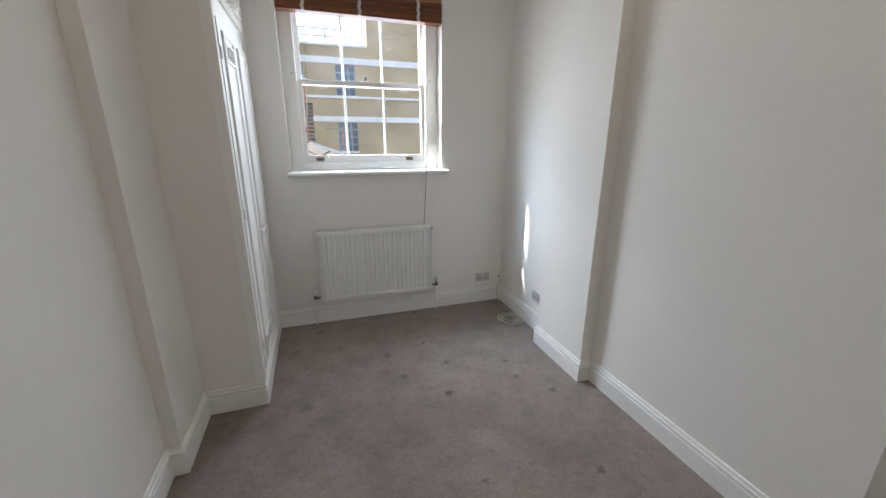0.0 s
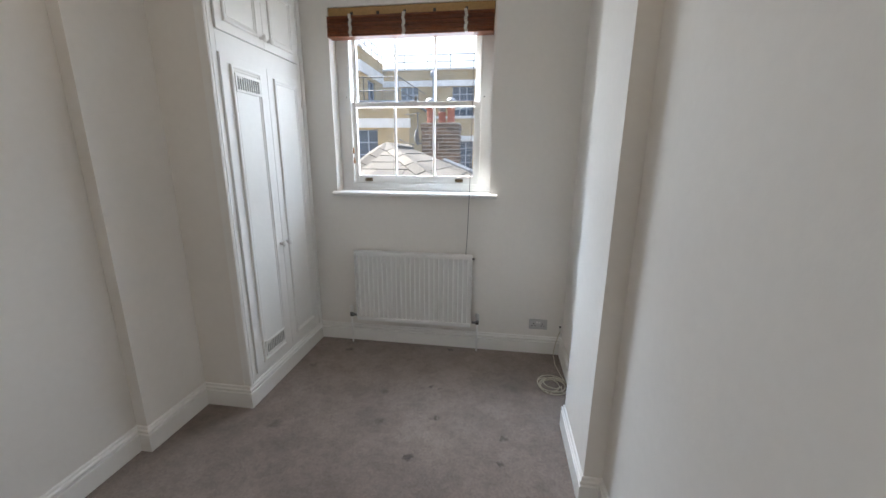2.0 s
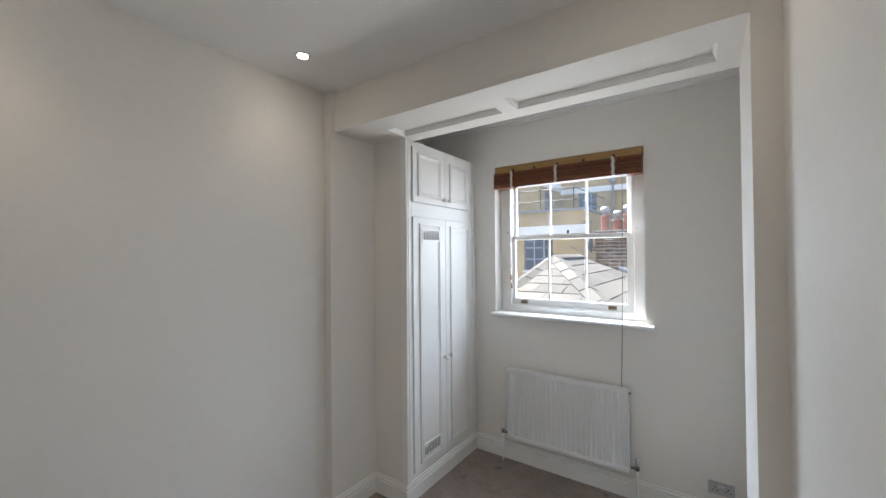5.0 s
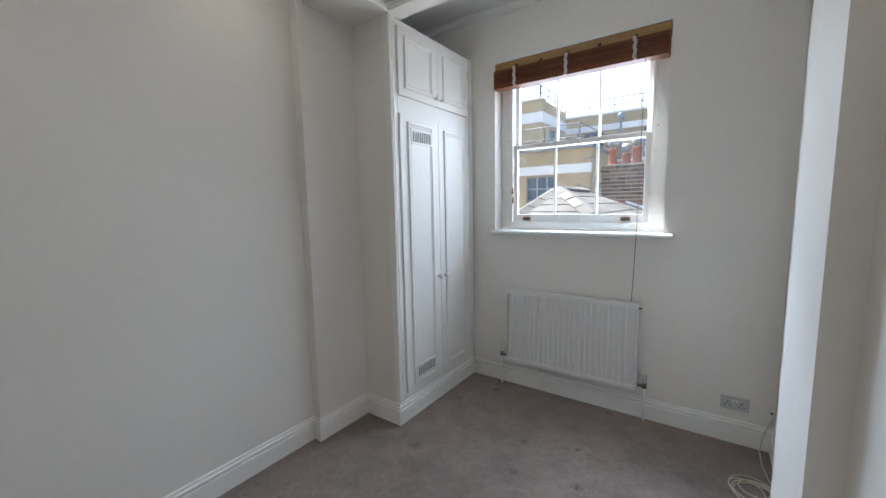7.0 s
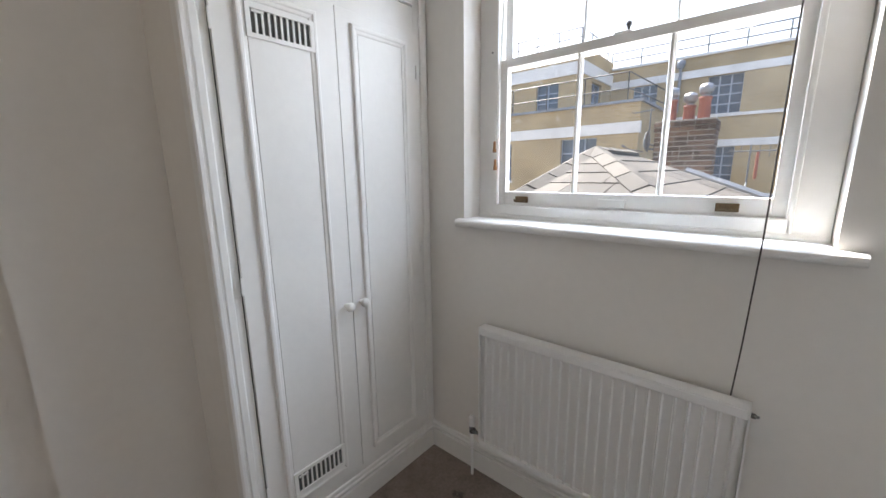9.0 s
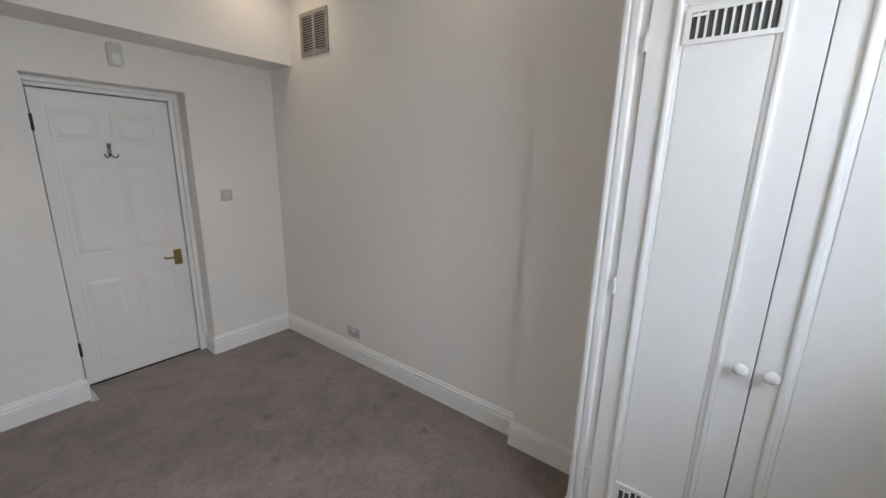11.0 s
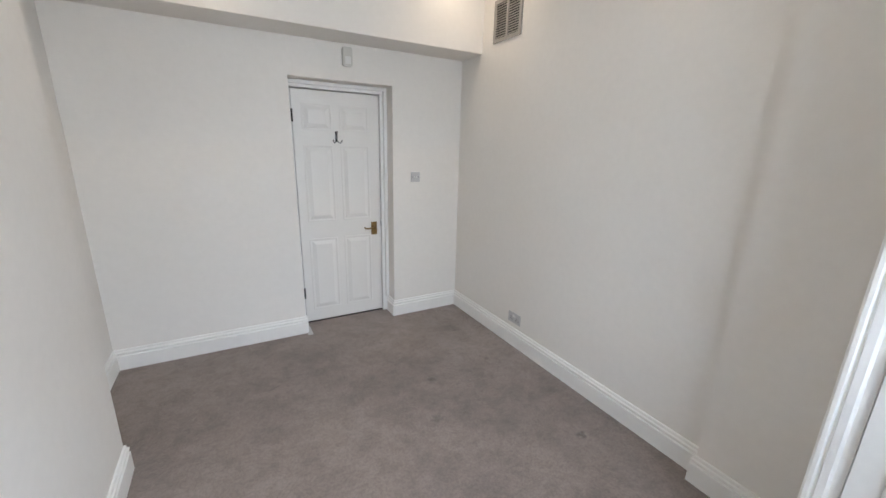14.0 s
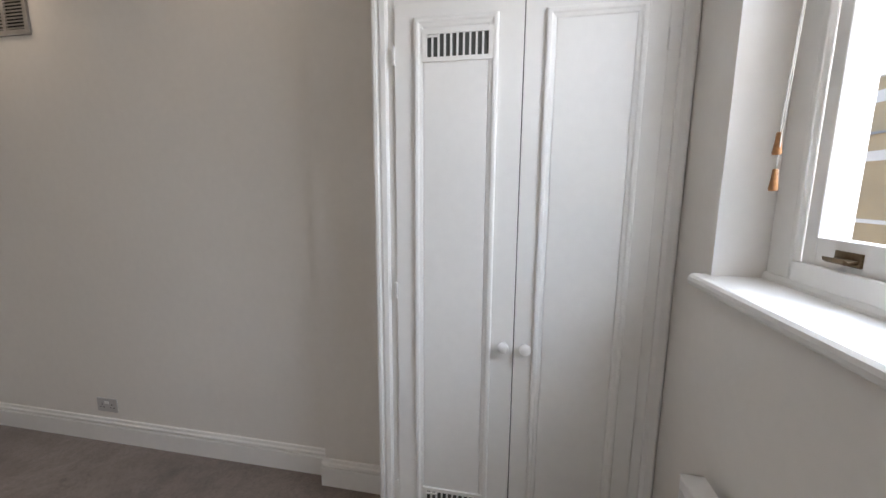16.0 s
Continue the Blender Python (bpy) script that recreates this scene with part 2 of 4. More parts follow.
        r.inputs["From Min"].default_value, r.inputs["From Max"].default_value, r.inputs["To Min"].default_value = size * 0.3, size * 0.95, depth * 0.95
        l.new(away.outputs["Value"], r.inputs["Value"])
        if dent_spots is None:
            dent_spots = r.outputs["Result"]
        else:
            both = n.new("ShaderNodeMath")
            both.operation = "MULTIPLY"
            l.new(dent_spots, both.inputs[0])
            l.new(r.outputs["Result"], both.inputs[1])
            dent_spots = both.outputs[0]
    mix = n.new("ShaderNodeMix")
    mix.data_type, mix.blend_type = "RGBA", "MULTIPLY"
    mix.inputs["Factor"].default_value = 1.0
    l.new(prev, mix.inputs["A"])
    l.new(dent_spots, mix.inputs["B"])
    l.new(mix.outputs["Result"], bsdf.inputs["Base Color"])
    bsdf.inputs["Sheen Weight"].default_value = 0.25
    return m


def brick_material(name, c1, c2, mortar, side=False):
    """Stock brick with real-size courses, for walls too far off for single bricks."""
    m = material(name, c1, 0.9, bump=0.25, bump_scale=30)
    n, l = m.node_tree.nodes, m.node_tree.links
    bsdf = n["Principled BSDF"]
    geo = n.new("ShaderNodeNewGeometry")
    sep, com = n.new("ShaderNodeSeparateXYZ"), n.new("ShaderNodeCombineXYZ")
    l.new(geo.outputs["Position"], sep.inputs[0])
    l.new(sep.outputs["Y" if side else "X"], com.inputs["X"])
    l.new(sep.outputs["Z"], com.inputs["Y"])
    br = n.new("ShaderNodeTexBrick")
    br.inputs["Scale"].default_value = 1.0
    br.inputs["Brick Width"].default_value, br.inputs["Row Height"].default_value, br.inputs["Mortar Size"].default_value = 0.225, 0.075, 0.008
    br.inputs["Color1"].default_value, br.inputs["Color2"].default_value, br.inputs["Mortar"].default_value = (*c1, 1), (*c2, 1), (*mortar, 1)
    l.new(com.outputs[0], br.inputs["Vector"])
    t = n.new("ShaderNodeTexNoise")
    t.inputs["Scale"].default_value, t.inputs["Detail"].default_value = 0.9, 6
    l.new(geo.outputs["Position"], t.inputs["Vector"])
    r = n.new("ShaderNodeMapRange")
    r.inputs["From Min"].default_value, r.inputs["From Max"].default_value, r.inputs["To Min"].default_value, r.inputs["To Max"].default_value = 0.3, 0.7, 0.8, 1.15
    l.new(t.outputs["Fac"], r.inputs["Value"])
    mix = n.new("ShaderNodeMix")
    mix.data_type, mix.blend_type = "RGBA", "MULTIPLY"
    mix.inputs["Factor"].default_value = 1.0
    l.new(br.outputs["Color"], mix.inputs["A"])
    l.new(r.outputs["Result"], mix.inputs["B"])
    # pale lime bloom and patched courses
    bloom = n.new("ShaderNodeTexNoise")
    bloom.inputs["Scale"].default_value, bloom.inputs["Detail"].default_value, bloom.inputs["Roughness"].default_value = 1.0, 9.0, 0.75
    l.new(geo.outputs["Position"], bloom.inputs["Vector"])
    edge = n.new("ShaderNodeMapRange")
    edge.inputs["From Min"].default_value, edge.inputs["From Max"].default_value, edge.inputs["To Max"].default_value = 0.60, 0.68, 0.75
    l.new(bloom.outputs["Fac"], edge.inputs["Value"])
    pale = n.new("ShaderNodeMix")
    pale.data_type = "RGBA"
    pale.inputs["B"].default_value = (0.62, 0.59, 0.53, 1)
    l.new(edge.outputs["Result"], pale.inputs["Factor"])
    l.new(mix.outputs["Result"], pale.inputs["A"])
    l.new(pale.outputs["Result"], bsdf.inputs["Base Color"])
    return m


CARPET = carpet_material()
YELLOW = brick_material("yellow_stock_brick", (0.45, 0.345, 0.185), (0.38, 0.28, 0.14), (0.42, 0.36, 0.27))
YELLOW_SIDE = brick_material("yellow_stock_brick_side", (0.45, 0.345, 0.185), (0.38, 0.28, 0.14), (0.42, 0.36, 0.27), side=True)


# ---- mesh helpers ----
def box(bm, x0, x1, y0, y1, z0, z1, bevel=0.0):
    """Adds a box, its edges rounded by bevel metres."""
    v = [bm.verts.new((x, y, z)) for z in (min(z0, z1), max(z0, z1)) for y in (min(y0, y1), max(y0, y1)) for x in (min(x0, x1), max(x0, x1))]
    f = [bm.faces.new([v[i] for i in q]) for q in ((0, 2, 3, 1), (4, 5, 7, 6), (0, 1, 5, 4), (2, 6, 7, 3), (0, 4, 6, 2), (1, 3, 7, 5))]
    if bevel:
        edges = list({e for q in f for e in q.edges})
        bmesh.ops.bevel(bm, geom=edges, offset=bevel, segments=2, affect="EDGES", profile=0.6)
    return bm


def prism(bm, ring, axis, a, b):
    """Extrudes a closed ring of 2D points along an axis ('x', 'y' or 'z') from a to b."""
    def at(p, h):
        return {"x": (h, p[0], p[1]), "y": (p[0], h, p[1]), "z": (p[0], p[1], h)}[axis]
    lo, hi = [bm.verts.new(at(p, a)) for p in ring], [bm.verts.new(at(p, b)) for p in ring]
    n = len(ring)
    for i in range(n):
        bm.faces.new((lo[i], lo[(i + 1) % n], hi[(i + 1) % n], hi[i]))
    bm.faces.new(lo[::-1])
    bm.faces.new(hi)
    return bm


def lathe(bm, profile, at, axis="z", steps=20):
    """Turns (radius, height) pairs round an axis through at."""
    rings = []
    for r, h in profile:
        ring = []
        for k in range(steps):
            a = 2 * math.pi * k / steps
            c, s = r * math.cos(a), r * math.sin(a)
            p = {"z": (c, s, h), "x": (h, c, s), "y": (c, h, s)}[axis]
            ring.append(bm.verts.new((at[0] + p[0], at[1] + p[1], at[2] + p[2])))
        rings.append(ring)
    for a, b in zip(rings, rings[1:]):
        for k in range(steps):
            bm.faces.new((a[k], a[(k + 1) % steps], b[(k + 1) % steps], b[k]))
    bm.faces.new(rings[0][::-1])
    bm.faces.new(rings[-1])
    return bm


def tube(bm, points, radius, steps=8):
    """A round rod along points."""
    pts = [Vector(p) for p in points]
    rings = []
    for i, p in enumerate(pts):
        way = (pts[min(i + 1, len(pts) - 1)] - pts[max(i - 1, 0)]).normalized()
        side = way.orthogonal().normalized() if not rings else (rings_side - way * rings_side.dot(way)).normalized()
        rings_side = side
        up = way.cross(side)
        rings.append([bm.verts.new(p + radius * (math.cos(2 * math.pi * k / steps) * side + math.sin(2 * math.pi * k / steps) * up)) for k in range(steps)])
    for a, b in zip(rings, rings[1:]):
        for k in range(steps):
            bm.faces.new((a[k], a[(k + 1) % steps], b[(k + 1) % steps], b[k]))
    bm.faces.new(rings[0][::-1])
    bm.faces.new(rings[-1])
    return bm


def sweep(bm, path, profile, closed=False):
    """Sweeps a closed profile of (out, height) along a level path of (x, y), mitred; out is to the path's right."""
    pts = [Vector((*p, 0)) for p in path]
    n = len(pts)
    rings = []
    for i, p in enumerate(pts):
        d0 = (p - pts[i - 1]).normalized() if i or closed else (pts[1] - p).normalized()
        d1 = (pts[(i + 1) % n] - p).normalized() if i < n - 1 or closed else d0
        n0, n1 = Vector((d0.y, -d0.x, 0)), Vector((d1.y, -d1.x, 0))
        m = (n0 + n1).normalized()
        m /= max(m.dot(n0), 0.3)
        rings.append([bm.verts.new((p.x + m.x * o, p.y + m.y * o, h)) for o, h in profile])
    k = len(profile)
    pairs = list(zip(rings, rings[1:])) + ([(rings[-1], rings[0])] if closed else [])
    for a, b in pairs:
        for j in range(k):
            bm.faces.new((a[j], a[(j + 1) % k], b[(j + 1) % k], b[j]))
    if not closed:
        bm.faces.new(rings[0][::-1])
        bm.faces.new(rings[-1])
    return bm


def finish(name, bm, mat, smooth=False):
    bmesh.ops.recalc_face_normals(bm, faces=bm.faces[:])
    me = bpy.data.meshes.new(name)
    bm.to_mesh(me)
    bm.free()
    me.materials.append(mat)
    for p in me.polygons:
        p.use_smooth = smooth
    return me


def part(name, bm, mat, parent=None, label="", smooth=False):
    """Links a bmesh as one mesh object, under a thing or a part."""
    ob = new(name, finish(name, bm, mat, smooth))
    if parent is not None:
        ob.parent = parent
    if label:
        ob["label"] = label
    return ob


def structure(name, bm, mat, label, category):
    return tagged(part(name, bm, mat), label, category, kind="structure")


def thing(name, label, category, at=(0, 0, 0), group=""):
    ob = new(name)
    ob.empty_display_size = 0.05
    return tagged(ob, label, category, group)


def B(*a, **k):
    return box(bmesh.new(), *a, **k)


def rect_frame(bm, plane, at, depth, a0, a1, b0, b1, width):
    """Four mitred bars of a rectangle in a plane x=at or y=at, from at to at+depth; a runs level, b up."""
    def put(a, b, h):
        return (h, a, b) if plane == "x" else (a, h, b)
    o = [(a0, b0), (a1, b0), (a1, b1), (a0, b1)]
    i = [(a0 + width, b0 + width), (a1 - width, b0 + width), (a1 - width, b1 - width), (a0 + width, b1 - width)]
    for k in range(4):
        j = (k + 1) % 4
        q = [o[k], o[j], i[j], i[k]]
        lo, hi = [bm.verts.new(put(*p, at)) for p in q], [bm.verts.new(put(*p, at + depth)) for p in q]
        for e in range(4):
            f = (e + 1) % 4
            bm.faces.new((lo[e], lo[f], hi[f], hi[e]))
        bm.faces.new(lo[::-1])
        bm.faces.new(hi)
    return bm


def panel_mould(bm, at, side, a0, a1, b0, b1, width=0.026, rise=0.012, plane="x"):
    """A rounded moulding round a panel, standing out from a plane; side is +1 or -1."""
    def put(a, b, h):
        return (h, a, b) if plane == "x" else (a, h, b)
    prof = [(0.0, 0.0), (0.03, 0.55), (0.12, 0.92), (0.26, 1.0), (0.46, 0.94), (0.60, 0.60), (0.72, 0.52), (0.86, 0.42), (0.96, 0.12), (1.0, 0.0)]
    corners = [(a0, b0, 1, 1), (a1, b0, -1, 1), (a1, b1, -1, -1), (a0, b1, 1, -1)]
    rings = [[bm.verts.new(put(a + sa * w * width, b + sb * w * width, at + side * (h * rise - 0.001))) for w, h in prof] for a, b, sa, sb in corners]
    for k in range(4):
        r, q = rings[k], rings[(k + 1) % 4]
        for j in range(len(prof) - 1):
            bm.faces.new((r[j], q[j], q[j + 1], r[j + 1]))
    return bm


# ---- the room's shell ----
XL, XLP, XB, XP, XR, XD = -0.40, -0.335, 2.09, 1.975, 2.07, 2.335   # left wall, left pier, bay, right pier, right wall, right wall by the door
YP0, YP1, YC, YRET, YDOOR, YWIN = -1.43, -0.905, -1.024, -2.76, -3.865, 0.0
WX0, WX1, WZ0, WZ1 = 0.21, 1.455, 1.32, 2.665      # window opening
DX0, DX1, DZ = 0.262, 1.066, 2.036                 # door opening
TOP = 3.30

structure("floor", B(-1.2, 2.8, -4.6, 0.02, -0.12, 0.0), CARPET, "grey-brown cut-pile carpet with trodden patches and dents", "floor")
bm = B(-1.2, 2.8, -4.6, -1.0, CEIL, TOP)
box(bm, -1.2, 2.8, -1.0, 0.02, BAYCEIL, TOP)
structure("ceiling", bm, CEILING, "plain white painted plaster ceiling with recessed downlights", "ceiling")
HIGH = 3.22

bm = bmesh.new()
box(bm, -1.2, WX0, 0, 0.24, -0.12, TOP)
box(bm, WX1, 2.8, 0, 0.24, -0.12, TOP)
box(bm, WX0, WX1, 0, 0.24, -0.12, WZ0 - 0.035)
box(bm, WX0, WX1, 0, 0.24, WZ1, TOP)
structure("wall_window", bm, WALL, "white painted plaster wall with a deep window opening", "wall")
structure("wall_bay", B(XB, 2.8, YP1, 0.0, -0.12, HIGH), WALL, "white painted side wall beside the window", "wall")
structure("pier_right", B(XP, 2.8, YP0, YP1, -0.12, HIGH), WALL, "white painted pier carrying a ceiling beam", "wall")
structure("wall_right", prism(bmesh.new(), [(XR - 0.008, YP0), (2.8, YP0), (2.8, YRET), (XR + 0.008, YRET)], "z", -0.12, HIGH), WALL, "long white painted plaster wall", "wall")
structure("wall_right_door", B(XD, 2.8, YDOOR, YRET, -0.12, HIGH), WALL, "white painted wall set back beside the doorway", "wall")
bm = bmesh.new()
box(bm, -1.2, DX0, YDOOR - 0.30, YDOOR, -0.12, HIGH)
box(bm, DX1, 2.8, YDOOR - 0.30, YDOOR, -0.12, HIGH)
box(bm, DX0, DX1, YDOOR - 0.30, YDOOR, DZ, HIGH)
structure("wall_door", bm, WALL, "white painted end wall with a recessed doorway", "wall")
structure("wall_behind_door", B(-0.2, 1.6, YDOOR - 0.36, YDOOR - 0.30, -0.12, DZ + 0.3), WALL, "plain wall closing the doorway behind", "wall")
structure("wall_left", B(-1.2, XL, YDOOR, YP0 - 0.02, -0.12, HIGH), WALL, "long white painted plaster wall with an air grille", "wall")
structure("pier_left", B(-1.2, XLP, YP0 - 0.02, YC, -0.12, HIGH), WALL, "white painted pier beside the built-in cupboard", "wall")
structure("wall_alcove", B(-1.2, -0.62, YC, 0.0, -0.12, HIGH), WALL, "plain wall behind the built-in cupboard", "wall")
bm = B(XLP, XP, -1.41, YP1, 2.774, HIGH)
for x0, x1, y0, y1 in ((XLP, XP, -1.41, -1.222), (XLP, XP, -1.034, YP1), (XLP, 0.0, -1.222, -1.034), (0.80, 0.90, -1.222, -1.034), (1.885, XP, -1.222, -1.034)):
    box(bm, x0, x1, y0, y1, 2.74, 2.7735)
structure("beam", bm, WALL, "white painted ceiling beam with two sunk panels underneath", "beam")
structure("bulkhead", B(XL, XD, YDOOR, -3.555, 2.30, HIGH), WALL, "white boxed bulkhead across the door end", "bulkhead")

# mouldings inside the beam's sunk panels, and the cornice above the window wall
prof = [(0.0, 0.0005), (0.003, 0.006), (0.004, 0.012), (0.008, 0.014), (0.010, 0.024), (0.015, 0.029), (0.016, 0.0335)]
for a0, a1 in ((0.0, 0.80), (0.90, 1.885)):
    bm = bmesh.new()
    rings = [[bm.verts.new((a + sa * w, b + sb * w, 2.74 + h)) for w, h in prof]
             for a, b, sa, sb in ((a0, -1.222, 1, 1), (a1, -1.222, -1, 1), (a1, -1.034, -1, -1), (a0, -1.034, 1, -1))]
    for k in range(4):
        low, nxt = rings[k], rings[(k + 1) % 4]
        for j in range(len(prof) - 1):
            bm.faces.new((low[j], nxt[j], nxt[j + 1], low[j + 1]))
    structure("trim_beam", bm, GLOSS, "white moulding round a sunk panel under the beam", "trim")
structure("trim_cornice", prism(bmesh.new(), [(-0.001, BAYCEIL - 0.058), (-0.016, BAYCEIL - 0.056), (-0.020, BAYCEIL - 0.036), (-0.040, BAYCEIL - 0.020), (-0.045, BAYCEIL - 0.001), (-0.001, BAYCEIL - 0.001)], "x", -0.6, XB), CEILING,
          "small plaster cornice above the window", "trim")

# skirting: a stepped and rounded profile
SKIRT = [(-0.004, 0.0), (0.018, 0.0), (0.018, 0.101), (0.0165, 0.1035), (0.007, 0.105), (0.0055, 0.110), (0.008, 0.114), (0.016, 0.1165), (0.0178, 0.122), (0.0165, 0.129), (0.010, 0.133), (0.0085, 0.139), (0.010, 0.143), (0.008, 0.149), (0.005, 0.151), (-0.004, 0.151)]


def skirting(path, label):
    structure("baseboard", sweep(bmesh.new(), path, SKIRT), GLOSS, label, "baseboard")


skirting([(-0.016, 0.0), (XB, 0.0), (XB, YP1), (XP, YP1), (XP, YP0), (XR - 0.008, YP0), (XR + 0.008, YRET), (XD, YRET), (XD, YDOOR), (DX1, YDOOR), (DX1, YDOOR - 0.145)],
         "white gloss moulded skirting board along the walls")
skirting([(DX0, YDOOR - 0.145), (DX0, YDOOR), (XL, YDOOR), (XL, YP0 - 0.02), (XLP, YP0 - 0.02), (XLP, YC), (-0.016, YC), (-0.016, -0.018)],
         "white gloss moulded skirting board under the cupboard and along the wall")


# ---- the built-in cupboard ----
FX = -0.016          # face frame
cup = thing("built_in_cupboard", "white painted built-in cupboard with two tall and two short panelled doors", "cupboard")
bm = bmesh.new()
box(bm, -0.60, FX - 0.02, -0.96, -0.03, 0.14, 2.70)
# carcass coloured near-black, so the door gaps read as shade
part("carcass", bm, SLOT, cup)
bm = bmesh.new()
box(bm, -0.60, -0.055, YC, YC + 0.05, 0.0, 2.74)
part("side_panel", bm, WALL, cup, "plastered side of the cupboard")
part("plinth", B(-0.06, FX, YC + 0.004, -0.004, 0.0, 0.188), GLOSS, cup)
part("stile", B(-0.06, FX, YC, -0.944, 0.188, 2.738, bevel=0.003), GLOSS, cup)
part("stile", B(-0.06, FX, -0.084, -0.002, 0.188, 2.738, bevel=0.003), GLOSS, cup)
part("rail", B(-0.06, FX, -0.944, -0.084, 2.150, 2.264, bevel=0.003), GLOSS, cup)
part("rail", B(-0.06, FX, -0.944, -0.084, 2.696, 2.738, bevel=0.003), GLOSS, cup)
# architrave down the near edge: a flat, a bead and a rounded outer edge
bm = bmesh.new()
prism(bm, [(FX - 0.001, YC - 0.002), (FX + 0.010, YC - 0.001), (FX + 0.014, YC + 0.006), (FX + 0.014, YC + 0.016), (FX + 0.005, YC + 0.020), (FX + 0.005, YC + 0.026),
           (FX + 0.011, YC + 0.030), (FX + 0.011, YC + 0.048), (FX + 0.004, YC + 0.054), (FX - 0.001, YC + 0.056)], "z", 0.152, 2.737)
part("architrave", bm, GLOSS, cup)
bm = bmesh.new()
prism(bm, [(FX - 0.001, -0.050), (FX + 0.008, -0.048), (FX + 0.012, -0.036), (FX + 0.012, -0.012), (FX + 0.006, -0.003), (FX - 0.001, -0.003)], "z", 0.152, 2.737)
part("architrave", bm, GLOSS, cup)


def knob(parent, y, z):
    bm = bmesh.new()
    lathe(bm, [(0.011, 0.0), (0.010, 0.008), (0.009, 0.014), (0.014, 0.019), (0.0195, 0.026), (0.0205, 0.033), (0.017, 0.040), (0.009, 0.044), (0.001, 0.045)], (FX + 0.014, y, z), "x")
    part("knob", bm, GLOSS, parent, "round white painted knob", smooth=True)


def hinge(parent, y, z):
    part("hinge", B(FX + 0.012, FX + 0.019, y - 0.005, y + 0.005, z - 0.03, z + 0.03, bevel=0.002), GLOSS, parent)


def cup_vent(parent, y0, y1, z0, z1):
    bm = rect_frame(bmesh.new(), "x", FX + 0.0150, 0.008, y0, y1, z0, z1, 0.014)
    vent = part("vent", bm, GLOSS, parent, "white slotted vent grille")
    # flat dark sheet on the door, in place of the slots' shade
    part("backing", B(FX + 0.0150, FX + 0.0158, y0 + 0.012, y1 - 0.012, z0 + 0.012, z1 - 0.012), VENTBACK, vent)
    n = 10
    step = (y1 - y0 - 0.026) / n
    for k in range(n + 1):
        y = y0 + 0.013 + k * step
        part("slat", B(FX + 0.016, FX + 0.0215, y - 0.0032, y + 0.0032, z0 + 0.012, z1 - 0.012), GLOSS, vent)
    part("slide", B(FX + 0.0215, FX + 0.026, y0 + 0.018, y0 + 0.058, z1 - 0.026, z1 - 0.018, bevel=0.0015), GLOSS, vent)


def cup_door(y0, y1, z0, z1, pan, knob_at, hinge_y, label):
    d = part("door", B(FX - 0.004, FX + 0.012, y0, y1, z0, z1, bevel=0.002), GLOSS, cup, label)
    part("panel_moulding", panel_mould(bmesh.new(), FX + 0.012, 1, *pan, width=0.034, rise=0.0135), GLOSS, d)
    part("panel_field", B(FX + 0.0122, FX + 0.0155, pan[0] + 0.034, pan[1] - 0.034, pan[2] + 0.034, pan[3] - 0.034, bevel=0.001), GLOSS, d)
    knob(d, *knob_at)
    for z in ((z0 + 0.16, (z0 + z1) / 2, z1 - 0.16) if z1 - z0 > 1 else (z0 + 0.09, z1 - 0.09)):
        hinge(d, hinge_y, z)
    return d


dl = cup_door(-0.941, -0.5105, 0.192, 2.148, (-0.872, -0.590, 0.235, 2.103), (-0.544, 0.99), -0.944, "tall panelled door with vents, closed")
cup_door(-0.5075, -0.087, 0.192, 2.148, (-0.444, -0.145, 0.245, 2.103), (-0.468, 0.99), -0.084, "tall panelled door, closed")
cup_door(-0.941, -0.5105, 2.266, 2.694, (-0.885, -0.575, 2.315, 2.650), (-0.548, 2.318), -0.944, "short panelled top door, closed")
cup_door(-0.5075, -0.087, 2.266, 2.694, (-0.444, -0.160, 2.315, 2.650), (-0.470, 2.318), -0.084, "short panelled top door, closed")
cup_vent(dl, -0.842, -0.606, 1.962, 2.062)
cup_vent(dl, -0.842, -0.606, 0.268, 0.372)

# ---- the window ----
win = tagged(new("window_1"), "white painted sash window, three panes over three, closed", "window", kind="structure")
FY = 0.125           # front of the sash box
SX0, SX1, SZ0, SZM, SZ1 = 0.302, 1.362, 1.374, 2.004, 2.63
bm = bmesh.new()
box(bm, WX0 + 0.002, SX0, FY, FY + 0.11, WZ0 - 0.02, WZ1 - 0.002, bevel=0.003)
part("jamb", bm, GLOSS, win)
part("jamb", B(SX1, WX1 - 0.002, FY, FY + 0.11, WZ0 - 0.02, WZ1 - 0.002, bevel=0.003), GLOSS, win)
part("head", B(SX0, SX1, FY, FY + 0.11, SZ1, WZ1 - 0.002, bevel=0.003), GLOSS, win)
part("window_sill", prism(bmesh.new(), [(FY + 0.12, WZ0 - 0.034), (FY + 0.12, WZ0 + 0.018), (FY - 0.004, WZ0 + 0.018), (FY - 0.008, WZ0 + 0.008)] + [(FY - 0.008, WZ0 - 0.034)], "x", WX0 + 0.002, WX1 - 0.002), GLOSS, win)
# staff bead round the sashes
bead = bmesh.new()
for x0, x1, z0, z1 in ((SX0 - 0.004, SX0 + 0.013, WZ0 + 0.018, SZ1), (SX1 - 0.013, SX1 + 0.004, WZ0 + 0.018, SZ1)):
    box(bead, x0, x1, FY - 0.010, FY + 0.008, z0, z1, bevel=0.004)
part("staff_bead", bead, GLOSS, win)
part("staff_bead", B(SX0, SX1, FY - 0.010, FY + 0.0075, WZ0 + 0.018, SZ0 + 0.010, bevel=0.004), GLOSS, win)


